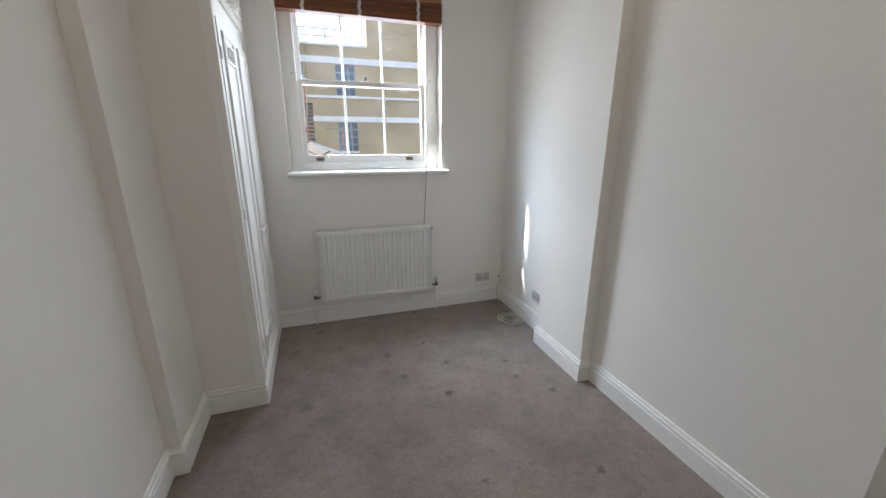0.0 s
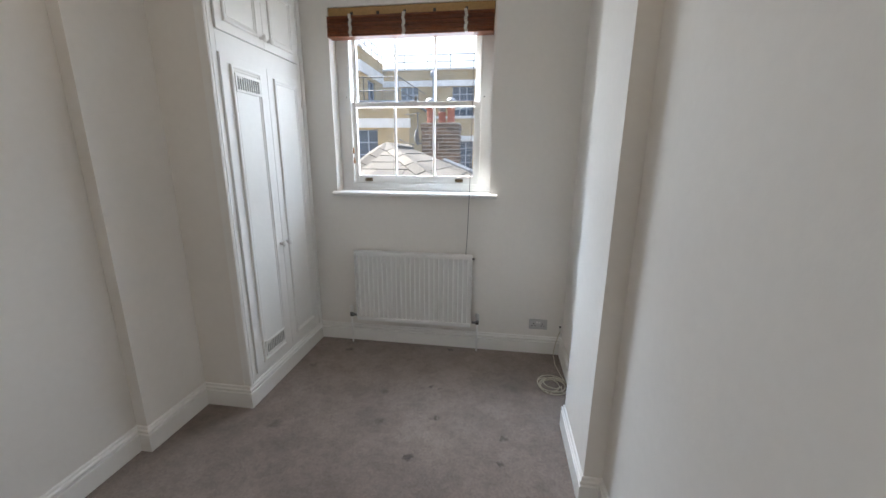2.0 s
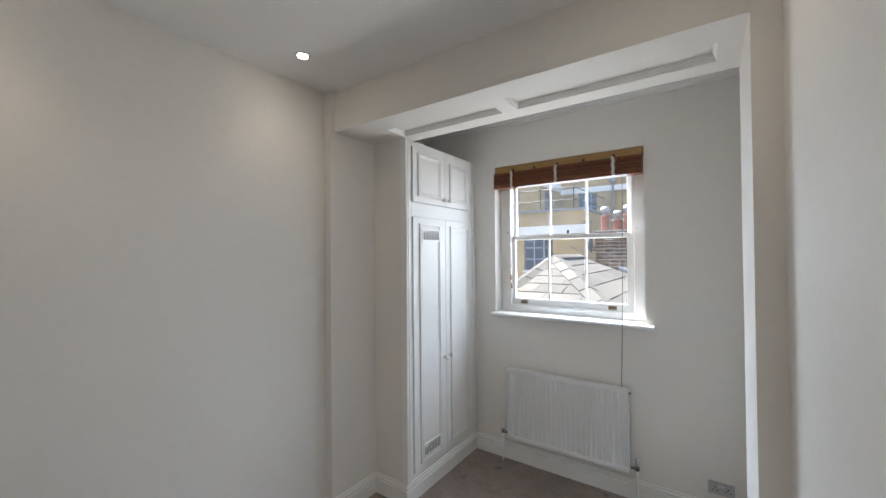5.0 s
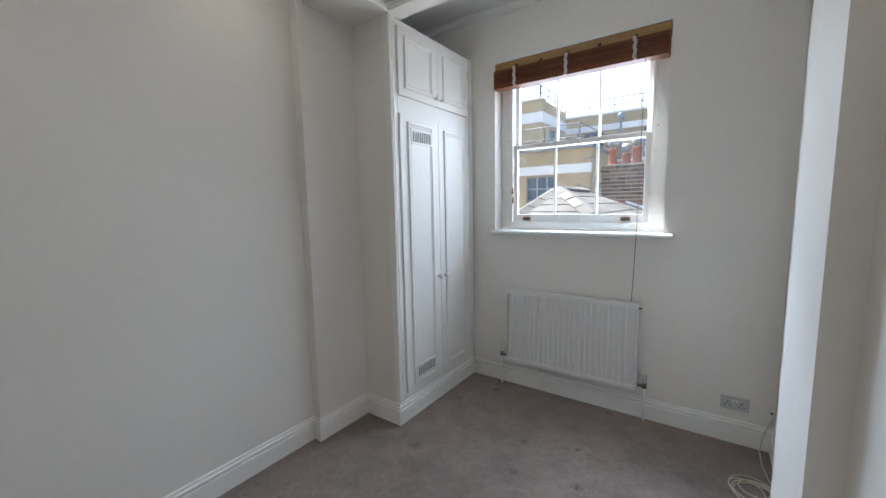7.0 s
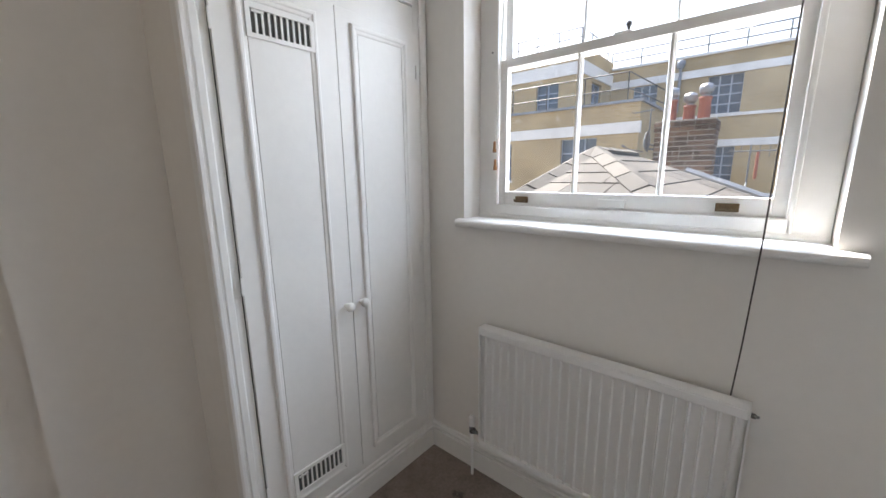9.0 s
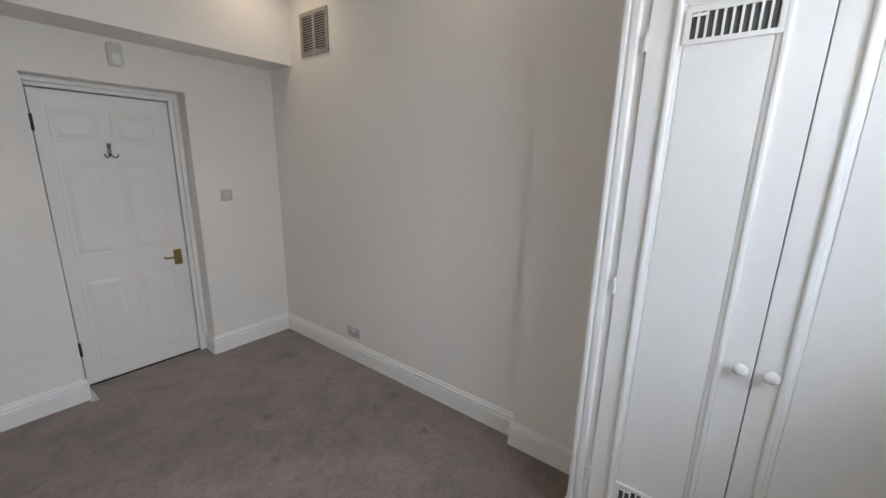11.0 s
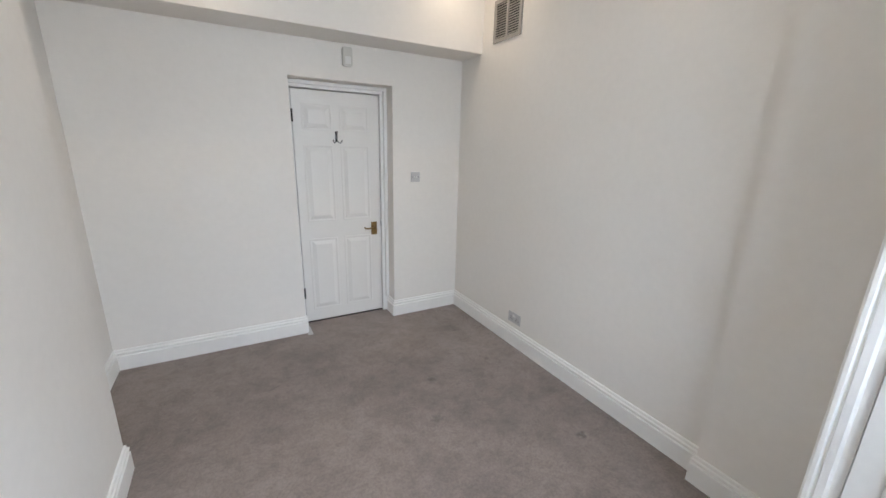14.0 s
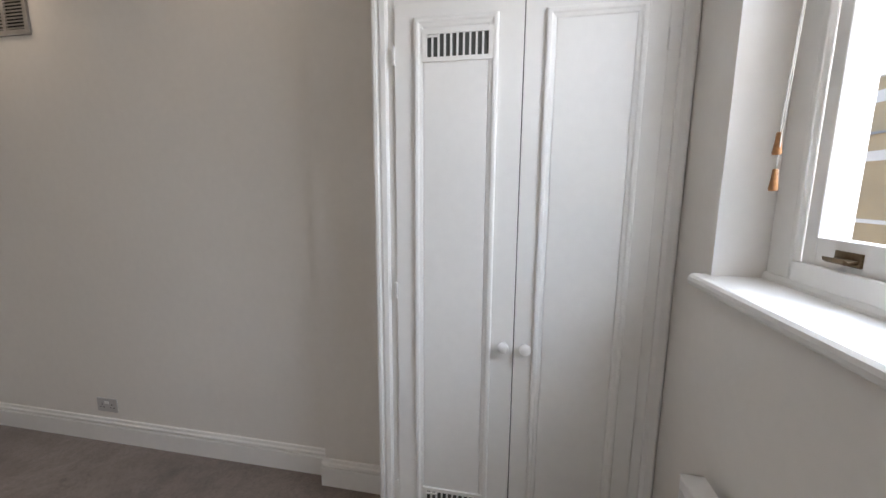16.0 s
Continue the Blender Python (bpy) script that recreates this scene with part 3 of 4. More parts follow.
def sash(name, y0, y1, z0, z1, bottom, top, label):
    s = part(name, B(SX0 + 0.013, SX0 + 0.050, y0, y1, z0, z1, bevel=0.003), GLOSS, win, label)
    part("stile", B(SX1 - 0.050, SX1 - 0.013, y0, y1, z0, z1, bevel=0.003), GLOSS, s)
    part("rail", B(SX0 + 0.050, SX1 - 0.050, y0, y1, z0, z0 + bottom, bevel=0.003), GLOSS, s)
    part("rail", B(SX0 + 0.050, SX1 - 0.050, y0, y1, z1 - top, z1, bevel=0.003), GLOSS, s)
    a, b = SX0 + 0.050, SX1 - 0.050
    for k in (1, 2):
        x = a + (b - a) * k / 3
        ring = [(x - 0.010, y0 + 0.028), (x - 0.010, y0 + 0.020), (x - 0.004, y0 + 0.008), (x - 0.004, y0 + 0.004), (x + 0.004, y0 + 0.004), (x + 0.004, y0 + 0.008), (x + 0.010, y0 + 0.020), (x + 0.010, y0 + 0.028)]
        part("glazing_bar", prism(bmesh.new(), ring, "z", z0 + bottom - 0.002, z1 - top + 0.002), GLOSS, s)
    for k in range(3):
        p = part("pane", B(a + (b - a) * k / 3 + 0.004, a + (b - a) * (k + 1) / 3 - 0.004, y0 + 0.020, y0 + 0.023, z0 + bottom - 0.004, z1 - top + 0.004), GLASS, s, "clear glass pane")
        p.visible_shadow = False
    return s


lower = sash("lower_sash", FY + 0.008, FY + 0.044, SZ0, SZM + 0.018, 0.070, 0.036, "lower sash with lifts")
upper = sash("upper_sash", FY + 0.050, FY + 0.086, SZM - 0.018, SZ1, 0.036, 0.05, "upper sash")
for x in (0.44, 1.20):
    bm = B(x - 0.032, x + 0.032, FY + 0.004, FY + 0.0085, SZ0 + 0.022, SZ0 + 0.050, bevel=0.0015)
    lift = part("sash_lift", bm, LIFT, lower, "tarnished brass sash lift")
    part("hook", prism(bmesh.new(), [(FY + 0.004, SZ0 + 0.030), (FY - 0.014, SZ0 + 0.026), (FY - 0.020, SZ0 + 0.030), (FY - 0.022, SZ0 + 0.038), (FY - 0.018, SZ0 + 0.036), (FY - 0.013, SZ0 + 0.032), (FY + 0.004, SZ0 + 0.036)], "x", x - 0.026, x + 0.026), LIFT, lift)
bm = B(0.785, 0.885, FY - 0.006, FY + 0.0085, SZ0 + 0.018, SZ0 + 0.050, bevel=0.003)
part("sash_block", bm, GLOSS, lower, "white painted block")
fast = part("sash_fastener", B(0.80, 0.86, FY + 0.004, FY + 0.042, SZM + 0.018, SZM + 0.024, bevel=0.002), GLOSS, lower, "sash fastener with a dark knob")
part("lever", lathe(bmesh.new(), [(0.006, 0.0), (0.005, 0.012), (0.010, 0.020), (0.011, 0.028), (0.006, 0.035), (0.001, 0.037)], (0.845, FY + 0.02, SZM + 0.022), "z", 12), DARK, fast, smooth=True)
for x, z in ((SX1 + 0.025, 2.05), (SX0 - 0.022, 2.06)):
    part("screw", lathe(bmesh.new(), [(0.004, 0.0), (0.004, 0.002), (0.001, 0.003)], (x, FY - 0.003, z), "y", 10), DARK, win)

for x in (0.50, 1.17):
    bow = [(x + 0.045 * math.cos(a), FY + 0.066, SZM - 0.020 - 0.016 * math.sin(a)) for a in [k * math.pi / 8 for k in range(9)]]
    part("sash_pull", tube(bmesh.new(), bow, 0.0015, 6), GLOSS, upper, "thin painted bow-shaped sash pull", smooth=True)

# inner window board with rounded nose and horns
ring = [(0.125, WZ0 - 0.035), (0.125, WZ0)]
ring += [(-0.030 - 0.0165 * math.sin(a), WZ0 - 0.0175 + 0.0175 * math.cos(a)) for a in [k * math.pi / 6 for k in range(7)]]
bm = prism(bmesh.new(), ring, "x", WX0 + 0.001, WX1 - 0.001)
prism(bm, [(-0.0005, WZ0 - 0.035), (-0.0005, WZ0)] + ring[2:], "x", 0.186, WX0 + 0.001)
prism(bm, [(-0.0005, WZ0 - 0.035), (-0.0005, WZ0)] + ring[2:], "x", WX1 - 0.001, 1.512)
structure("window_board", bm, GLOSS, "white gloss window board with a rounded nose", "window sill")

# ---- the wooden blind, drawn up ----
blind = thing("wooden_blind", "dark reddish-brown wooden slat blind drawn up above the window", "blind")
part("head_rail", B(WX0 + 0.006, WX1 - 0.006, 0.004, 0.06, 2.585, 2.662, bevel=0.003), BAMBOO, blind, "light bamboo-coloured head rail")
nsl = 13
for k in range(nsl):
    z = 2.474 + k * 0.0096
    o = 0.003 * math.sin(k * 2.1)
    bm = bmesh.new()
    prism(bm, [(-0.036 + o, z), (-0.034 + o, z + 0.0065), (-0.020 + o, z + 0.0088), (0.03 + o, z + 0.0088), (0.052 + o, z + 0.0065), (0.054 + o, z)], "x", WX0 + 0.008, WX1 - 0.010)
    part("slat", bm, WOOD, blind)
part("bottom_rail", B(WX0 + 0.008, WX1 - 0.010, -0.038, 0.055, 2.456, 2.473, bevel=0.004), WOOD, blind)
for x in (0.40, 0.80, 1.25):
    bm = bmesh.new()
    for k in range(9):
        z = 2.456 + k * 0.0165
        sway = 0.004 * math.sin(k * 1.9 + x * 7)
        box(bm, x - 0.011 + sway, x + 0.011 + sway, -0.0445 - 0.003 * (k % 2), -0.0385, z, z + 0.0155, bevel=0.001)
    part("ladder_tape", bm, TAPE, blind, "crumpled off-white ladder tape")
for x in (0.40, 0.60, 0.80, 1.02, 1.25):
    part("clip", B(x - 0.010, x + 0.010, -0.006, 0.004, 2.600, 2.628, bevel=0.002), DARK, blind)
bm = tube(bmesh.new(), [(1.312, -0.030, 2.46), (1.308, -0.035, 2.0), (1.303, -0.052, 1.34), (1.301, -0.054, 1.28), (1.292, -0.034, 1.0), (1.282, -0.026, 0.80)], 0.0022, 6)
part("pull_cord", bm, CORD, blind, "thin dark pull cord")
for dx, z in ((0.0, 1.645), (0.004, 1.568)):
    bm = tube(bmesh.new(), [(0.402 + dx, 0.03, 2.46), (0.380 + dx, 0.031, 2.0), (0.356 + dx, 0.030, z + 0.02)], 0.0013, 6)
    cd = part("cord", bm, TAPE, blind)
    part("acorn", lathe(bmesh.new(), [(0.004, 0.022), (0.0055, 0.019), (0.0065, 0.0), (0.009, -0.020), (0.008, -0.025), (0.002, -0.026)], (0.356 + dx, 0.030, z), "z", 14), ACORN, cd, "turned orange-brown wooden cord pull", smooth=True)

# ---- the radiator ----
rad = thing("radiator", "white enamelled steel panel radiator under the window", "radiator")
RX0, RX1, RZ0, RZ1, RY = 0.356, 1.338, 0.222, 0.836, -0.088
nf = 24
pitch = (RX1 - RX0 - 0.03) / nf
ring = [(RX0 + 0.006, RY + 0.0175)]
for k in range(nf):
    x = RX0 + 0.015 + k * pitch
    ring += [(x + pitch * u, RY + 0.0165 - 0.0165 * v) for u, v in ((0.30, 0.0), (0.36, 0.04), (0.40, 0.25), (0.43, 0.70), (0.46, 0.95), (0.50, 1.0), (0.54, 0.95), (0.57, 0.70), (0.60, 0.25), (0.64, 0.04), (0.70, 0.0))]
ring += [(RX1 - 0.006, RY + 0.0175)]
back = [(x, RY + 0.0215) for x, y in ring][::-1]
bm = prism(bmesh.new(), ring + back, "z", RZ0 + 0.03, RZ1 - 0.035)
bmesh.ops.delete(bm, geom=[f for f in bm.faces if len(f.verts) > 4], context="FACES_ONLY")   # the seams close the ends
part("front_panel", bm, ENAMEL, rad, "white enamelled panel with narrow upright flutes", smooth=True)
part("top_seam", B(RX0 + 0.004, RX1 - 0.004, RY, RY + 0.022, RZ1 - 0.036, RZ1 - 0.004, bevel=0.004), ENAMEL, rad)
part("bottom_seam", B(RX0 + 0.004, RX1 - 0.004, RY + 0.003, RY + 0.020, RZ0, RZ0 + 0.031, bevel=0.004), ENAMEL, rad)
part("rear_panel", B(RX0 + 0.01, RX1 - 0.01, RY + 0.042, RY + 0.056, RZ0 + 0.005, RZ1 - 0.012, bevel=0.004), ENAMEL, rad)
for x in (RX0, RX1 - 0.005):
    part("side_cover", B(x, x + 0.005, RY + 0.003, RY + 0.058, RZ0 + 0.02, RZ1, bevel=0.0015), ENAMEL, rad)
grille = part("top_grille", B(RX0, RX1, RY + 0.001, RY + 0.058, RZ1 - 0.003, RZ1, bevel=0.001), ENAMEL, rad)
for x in (RX0 + 0.15, RX1 - 0.15):
    part("bracket", B(x - 0.012, x + 0.012, RY + 0.056, 0.001, RZ0 + 0.06, RZ1 - 0.06), ENAMEL, rad)
part("bleed_valve", lathe(bmesh.new(), [(0.008, 0.0), (0.008, 0.012), (0.004, 0.014), (0.004, 0.02), (0.001, 0.021)], (RX1, RY + 0.03, RZ1 - 0.03), "x", 12), CHROME, rad, smooth=True)


def valve(x, sign, cap_mat, label):
    v = part("valve", lathe(bmesh.new(), [(0.011, -0.018), (0.014, -0.014), (0.014, 0.012), (0.010, 0.018), (0.010, 0.026)], (x, RY + 0.03, 0.262), "z", 14), CHROME, rad, label, smooth=True)
    part("union_nut", lathe(bmesh.new(), [(0.009, 0.0), (0.014, 0.002), (0.014, 0.018), (0.009, 0.022), (0.009, 0.045)] if sign > 0 else [(0.009, -0.045), (0.009, -0.022), (0.014, -0.018), (0.014, -0.002), (0.009, 0.0)], (x, RY + 0.03, 0.258), "x", 6), CHROME, v)
    part("cap", lathe(bmesh.new(), [(0.014, 0.022), (0.0175, 0.026), (0.0175, 0.034), (0.0155, 0.037), (0.0165, 0.066), (0.013, 0.074), (0.001, 0.075)], (x, RY + 0.03, 0.262), "z", 14), cap_mat, v, smooth=True)
    part("pipe", tube(bmesh.new(), [(x, RY + 0.03, 0.25), (x, RY + 0.032, 0.12), (x, RY + 0.034, 0.0)], 0.0076, 10), ENAMEL, v, "white painted pipe", smooth=True)


valve(0.300, 1, PLASTIC, "chrome radiator valve with a white cap")
valve(1.392, -1, METAL, "chrome lockshield valve")

# ---- the door ----
door = tagged(new("door_1"), "white painted six-panel door, closed, with brass lever", "door", kind="structure")
DY, PX0, PX1, PZ0, PZ1 = -4.045, 0.322, 1.030, 0.014, 1.974
leaf = part("leaf", B(PX0, PX1, DY - 0.035, DY, PZ0, PZ1, bevel=0.002), DOORW, door)
for a0, a1 in ((0.415, 0.662), (0.722, 0.962)):
    for b0, b1 in ((1.668, 1.876), (0.920, 1.556), (0.118, 0.772)):
        part("panel_moulding", panel_mould(bmesh.new(), DY, 1, a0, a1, b0, b1, width=0.022, rise=0.0035, plane="y"), DOORW, leaf)
        bm = bmesh.new()
        lo = [bm.verts.new((x, DY - 0.0005, z)) for x, z in ((a0 + 0.020, b0 + 0.020), (a1 - 0.020, b0 + 0.020), (a1 - 0.020, b1 - 0.020), (a0 + 0.020, b1 - 0.020))]
        hi = [bm.verts.new((x, DY + 0.010, z)) for x, z in ((a0 + 0.052, b0 + 0.052), (a1 - 0.052, b0 + 0.052), (a1 - 0.052, b1 - 0.052), (a0 + 0.052, b1 - 0.052))]
        for k in range(4):
            bm.faces.new((lo[k], lo[(k + 1) % 4], hi[(k + 1) % 4], hi[k]))
        bm.faces.new(hi)
        bm.faces.new(lo[::-1])
        part("panel", bm, DOORW, leaf)
fr = bmesh.new()
box(fr, DX0 + 0.001, PX0 - 0.005, DY - 0.05, DY + 0.022, 0.0, DZ - 0.001, bevel=0.003)
part("jamb", fr, GLOSS, door)
part("jamb", B(PX1 + 0.007, DX1 - 0.001, DY - 0.05, DY + 0.022, 0.0, DZ - 0.001, bevel=0.003), GLOSS, door)
part("head", B(PX0 - 0.005, PX1 + 0.007, DY - 0.05, DY + 0.022, PZ1 + 0.008, DZ - 0.001, bevel=0.003), GLOSS, door)
for x0, x1, z0, z1 in ((DX0 + 0.001, DX0 + 0.030, 0.15, DZ - 0.001), (DX1 - 0.022, DX1 - 0.001, 0.15, DZ - 0.001), (DX0 + 0.030, DX1 - 0.022, DZ - 0.030, DZ - 0.001)):
    part("trim", B(x0, x1, DY + 0.022, DY + 0.050, z0, z1, bevel=0.004), GLOSS, door)
# strip in the same near-black, darkening the gap under the leaf
part("threshold", B(DX0 + 0.02, DX1 - 0.02, DY - 0.10, DY - 0.002, 0.0, 0.004), SLOT, door)
plate = part("backplate", B(0.358, 0.412, DY, DY + 0.006, 0.765, 0.885, bevel=0.003), BRASS, door, "aged brass lever backplate")
part("spindle", lathe(bmesh.new(), [(0.012, 0.006), (0.009, 0.012), (0.008, 0.046), (0.010, 0.050)], (0.387, DY, 0.835), "y", 14), BRASS, plate, smooth=True)
part("lever", tube(bmesh.new(), [(0.382, DY + 0.046, 0.836), (0.41, DY + 0.048, 0.836), (0.45, DY + 0.047, 0.832), (0.478, DY + 0.046, 0.836), (0.488, DY + 0.044, 0.846)], 0.0075, 10), BRASS, plate, "curved brass lever", smooth=True)
part("strike_plate", B(DX0 + 0.053, DX0 + 0.057, DY - 0.004, DY + 0.018, 0.84, 0.89), METAL, door)
for z in (1.775, 0.295):
    part("hinge", tube(bmesh.new(), [(PX1 + 0.005, DY + 0.026, z - 0.048), (PX1 + 0.005, DY + 0.026, z + 0.048)], 0.0085, 10), DARK, door, "dark steel butt hinge", smooth=True)
hook = thing("coat_hook", "small chrome double coat hook screwed to the door", "hook")
part("base", B(0.683, 0.703, DY + 0.001, DY + 0.006, 1.585, 1.668, bevel=0.003), CHROME, hook)
for s in (-1, 1):
    part("prong", tube(bmesh.new(), [(0.693, DY + 0.006, 1.60), (0.693 + s * 0.010, DY + 0.022, 1.582), (0.693 + s * 0.024, DY + 0.036, 1.574), (0.693 + s * 0.034, DY + 0.042, 1.586), (0.693 + s * 0.037, DY + 0.043, 1.600)], 0.0042, 8), CHROME, hook, smooth=True)
part("prong", tube(bmesh.new(), [(0.693, DY + 0.006, 1.64), (0.693, DY + 0.03, 1.65), (0.693, DY + 0.045, 1.668)], 0.0042, 8), CHROME, hook, smooth=True)
structure("trim_carpet", B(DX1 - 0.045, DX1 - 0.004, YDOOR - 0.10, YDOOR + 0.06, 0.0, 0.006, bevel=0.002), GREYPLATE, "metal carpet edging by the doorway", "trim")

# ---- fittings on the walls ----
def double_socket(name_at, face, label, group=""):
    """A double socket plate; face is '-y', '+x' or '-x': the way that it looks."""
    s = thing("double_socket", label, "socket", group=group)
    p = part("plate", B(-0.073, 0.073, -0.006, 0.0, -0.043, 0.043, bevel=0.002), GREYPLATE, s, "brushed metal plate")
    for x in (-0.036, 0.036):
        for dx, z, w, h in ((0.0, 0.004, 0.006, 0.010), (-0.012, -0.014, 0.009, 0.006), (0.012, -0.014, 0.009, 0.006)):
            part("pin_hole", B(x + dx - w / 2, x + dx + w / 2, -0.0066, -0.0055, z - h / 2, z + h / 2), SLOT, p)
    for x in (-0.009, 0.009):
        part("rocker", B(x - 0.006, x + 0.006, -0.010, -0.0058, 0.010, 0.026, bevel=0.001), PLASTIC, p)
    s.matrix_world = Matrix.Translation(name_at) @ pose(0, 0, 0, 0, 0, {"-y": 0, "+x": 90, "-x": -90}[face])
    return s


double_socket((1.893, -0.0005, 0.257), "-y", "brushed metal double socket low on the window wall", "double sockets")
double_socket((XL + 0.0005, -2.91, 0.237), "+x", "brushed metal double socket low on the long wall", "double sockets")


def single_plate(name, at, face, label, category, toggles=1, w=0.043):
    s = thing(name, label, category)
    p = part("plate", B(-w, w, -0.006, 0.0, -0.043, 0.043, bevel=0.002), GREYPLATE, s, "brushed metal plate")
    for k in range(toggles):
        x = (k - (toggles - 1) / 2) * 0.018
        if toggles > 1:
            part("rocker", B(x - 0.005, x + 0.005, -0.010, -0.0058, -0.008, 0.008, bevel=0.0015), PLASTIC, p)
        else:
            part("outlet", lathe(bmesh.new(), [(0.0065, 0.0), (0.0065, -0.004), (0.0045, -0.004), (0.0045, -0.0015), (0.001, -0.001)], (x, -0.006, 0.0), "y", 14), DARK, p, "round dark outlet")
    for x in (-0.030, 0.030):
        part("screw", lathe(bmesh.new(), [(0.0035, 0.0), (0.003, -0.001), (0.001, -0.0012)], (x, -0.006, 0.0), "y", 10), DARK, p)
    s.matrix_world = Matrix.Translation(at) @ pose(0, 0, 0, 0, 0, {"-y": 0, "+y": 180, "+x": 90, "-x": -90}[face])
    return s


single_plate("light_switch", (0.052, YDOOR + 0.0005, 1.300), "+y", "brushed metal light switch beside the door", "switch", 2)
single_plate("aerial_socket", (XB - 0.0005, -0.662, 0.290), "-x", "brushed metal aerial outlet beside the pier", "socket", 1)
single_plate("telephone_socket", (XB - 0.0005, -0.752, 0.285), "-x", "brushed metal telephone outlet beside the pier", "socket", 1)

sensor = thing("alarm_sensor", "small white plastic alarm sensor above the door", "alarm sensor")
bm = bmesh.new()
outline = [(0.630 + 0.038 * sx * min(1.0, 0.62 + 0.38 * math.sin(a)), z + 0.022 * sz * math.cos(a)) for sx, sz, z, aa in
           ((1, 1, 2.250, (1, 0.6, 0.2)), (1, -1, 2.160, (0.2, 0.6, 1)), (-1, -1, 2.160, (1, 0.6, 0.2)), (-1, 1, 2.250, (0.2, 0.6, 1))) for a in [math.pi / 2 * (1 - k) for k in aa]]
prism(bm, outline, "y", YDOOR + 0.001, YDOOR + 0.036)
bmesh.ops.bevel(bm, geom=[e for e in bm.edges if all(v.co.y > YDOOR + 0.03 for v in e.verts)], offset=0.006, segments=2, affect="EDGES")
part("case", bm, CREAM, sensor, "cream plastic case with rounded ends")
part("lens", B(0.608, 0.652, YDOOR + 0.035, YDOOR + 0.040, 2.152, 2.206, bevel=0.003), PLASTIC, sensor, "paler window of the sensor")

# the air grille: rim, centre bar, two banks of louvres
gr = thing("air_grille", "grey louvred air grille high on the wall", "air vent")
GY0, GY1, GZ0, GZ1 = -3.398, -3.074, 2.342, 2.632
part("rim", rect_frame(bmesh.new(), "x", XL - 0.002, 0.014, GY0, GY1, GZ0, GZ1, 0.026), GRILLE, gr)
# flat dark sheet painting the shade between the louvres
part("backing", B(XL + 0.0005, XL + 0.003, GY0 + 0.02, GY1 - 0.02, GZ0 + 0.02, GZ1 - 0.02), SLOT, gr)
part("centre_bar", B(XL + 0.001, XL + 0.013, (GY0 + GY1) / 2 - 0.011, (GY0 + GY1) / 2 + 0.011, GZ0 + 0.025, GZ1 - 0.025, bevel=0.002), GRILLE, gr)
for y0, y1 in ((GY0 + 0.026, (GY0 + GY1) / 2 - 0.011), ((GY0 + GY1) / 2 + 0.011, GY1 - 0.026)):
    for k in range(14):
        z = GZ0 + 0.034 + k * (GZ1 - GZ0 - 0.064) / 13.5
        bm = bmesh.new()
        ring = [(XL + 0.003, z + 0.005), (XL + 0.012, z - 0.005), (XL + 0.013, z - 0.003), (XL + 0.004, z + 0.008)]
        lo, hi = [bm.verts.new((x, y0, zz)) for x, zz in ring], [bm.verts.new((x, y1, zz)) for x, zz in ring]
        for i in range(4):
            bm.faces.new((lo[i], lo[(i + 1) % 4], hi[(i + 1) % 4], hi[i]))
        part("louvre", bm, GRILLE, gr)

# downlights in the ceiling
for sx, sy in SPOTS:
    dlt = thing("downlight", "small round recessed ceiling downlight with a white rim, lit", "downlight", group="ceiling downlights")
    part("rim", lathe(bmesh.new(), [(0.030, -0.0005), (0.030, -0.005), (0.040, -0.006), (0.044, -0.003), (0.044, -0.0005)], (sx, sy, CEIL), "z", 24), METAL, dlt, smooth=True)
    part("lamp", lathe(bmesh.new(), [(0.027, -0.002), (0.027, -0.0072), (0.001, -0.0074)], (sx, sy, CEIL), "z", 20), LAMPGLOW, dlt, "glowing warm lamp face")

# the coiled cable on the carpet, fed from a hole by the corner
cable = thing("coiled_cable", "cream coaxial cable coiled loosely on the carpet in the corner", "cable")
rng = random.Random(4)
pts = [(2.072, -0.012, 0.244), (2.068, -0.030, 0.215), (2.052, -0.036, 0.165), (2.035, -0.045, 0.10), (2.020, -0.085, 0.035), (2.022, -0.20, 0.008), (2.045, -0.34, 0.006)]
for k in range(118):
    turn = 0.5 + k * 2 * math.pi / 24
    lap = turn / (2 * math.pi)
    r = 0.086 + 0.020 * math.sin(lap * 2.15 + 0.6) + 0.009 * math.sin(lap * 5.3) + 0.005 * math.sin(turn * 0.5 + 1.0)
    x = 1.962 + 0.014 * math.sin(lap * 1.9 + 0.4) + r * math.cos(turn)
    pts.append((min(x, 2.066), -0.482 + 0.016 * math.sin(lap * 3.1) + r * math.sin(turn), 0.005 + 0.0011 * (k // 12) + 0.004 * math.sin(turn * 0.7) ** 2))
pts += [(2.02, -0.57, 0.014), (2.05, -0.55, 0.010), (2.062, -0.52, 0.007)]
part("lead", tube(bmesh.new(), pts, 0.0036, 8), CABLE, cable, smooth=True)
part("plug", tube(bmesh.new(), [(2.060, -0.524, 0.007), (2.066, -0.505, 0.007)], 0.0055, 10), METAL, cable, smooth=True)
part("connector", tube(bmesh.new(), [(2.072, -0.014, 0.238), (2.069, -0.028, 0.214)], 0.0062, 10), PLASTIC, cable, "white plastic connector", smooth=True)
part("grommet", lathe(bmesh.new(), [(0.008, 0.0), (0.007, -0.005), (0.003, -0.006)], (2.072, -0.001, 0.244), "y", 12), DARK, cable)


# ---- outside: the neighbour's roof, its chimney and the yellow-brick buildings round the yard ----
structure("ground", B(-400, 400, -400, 500, -9.4, -9.0), GROUND, "grey paved yard far below the window", "ground")

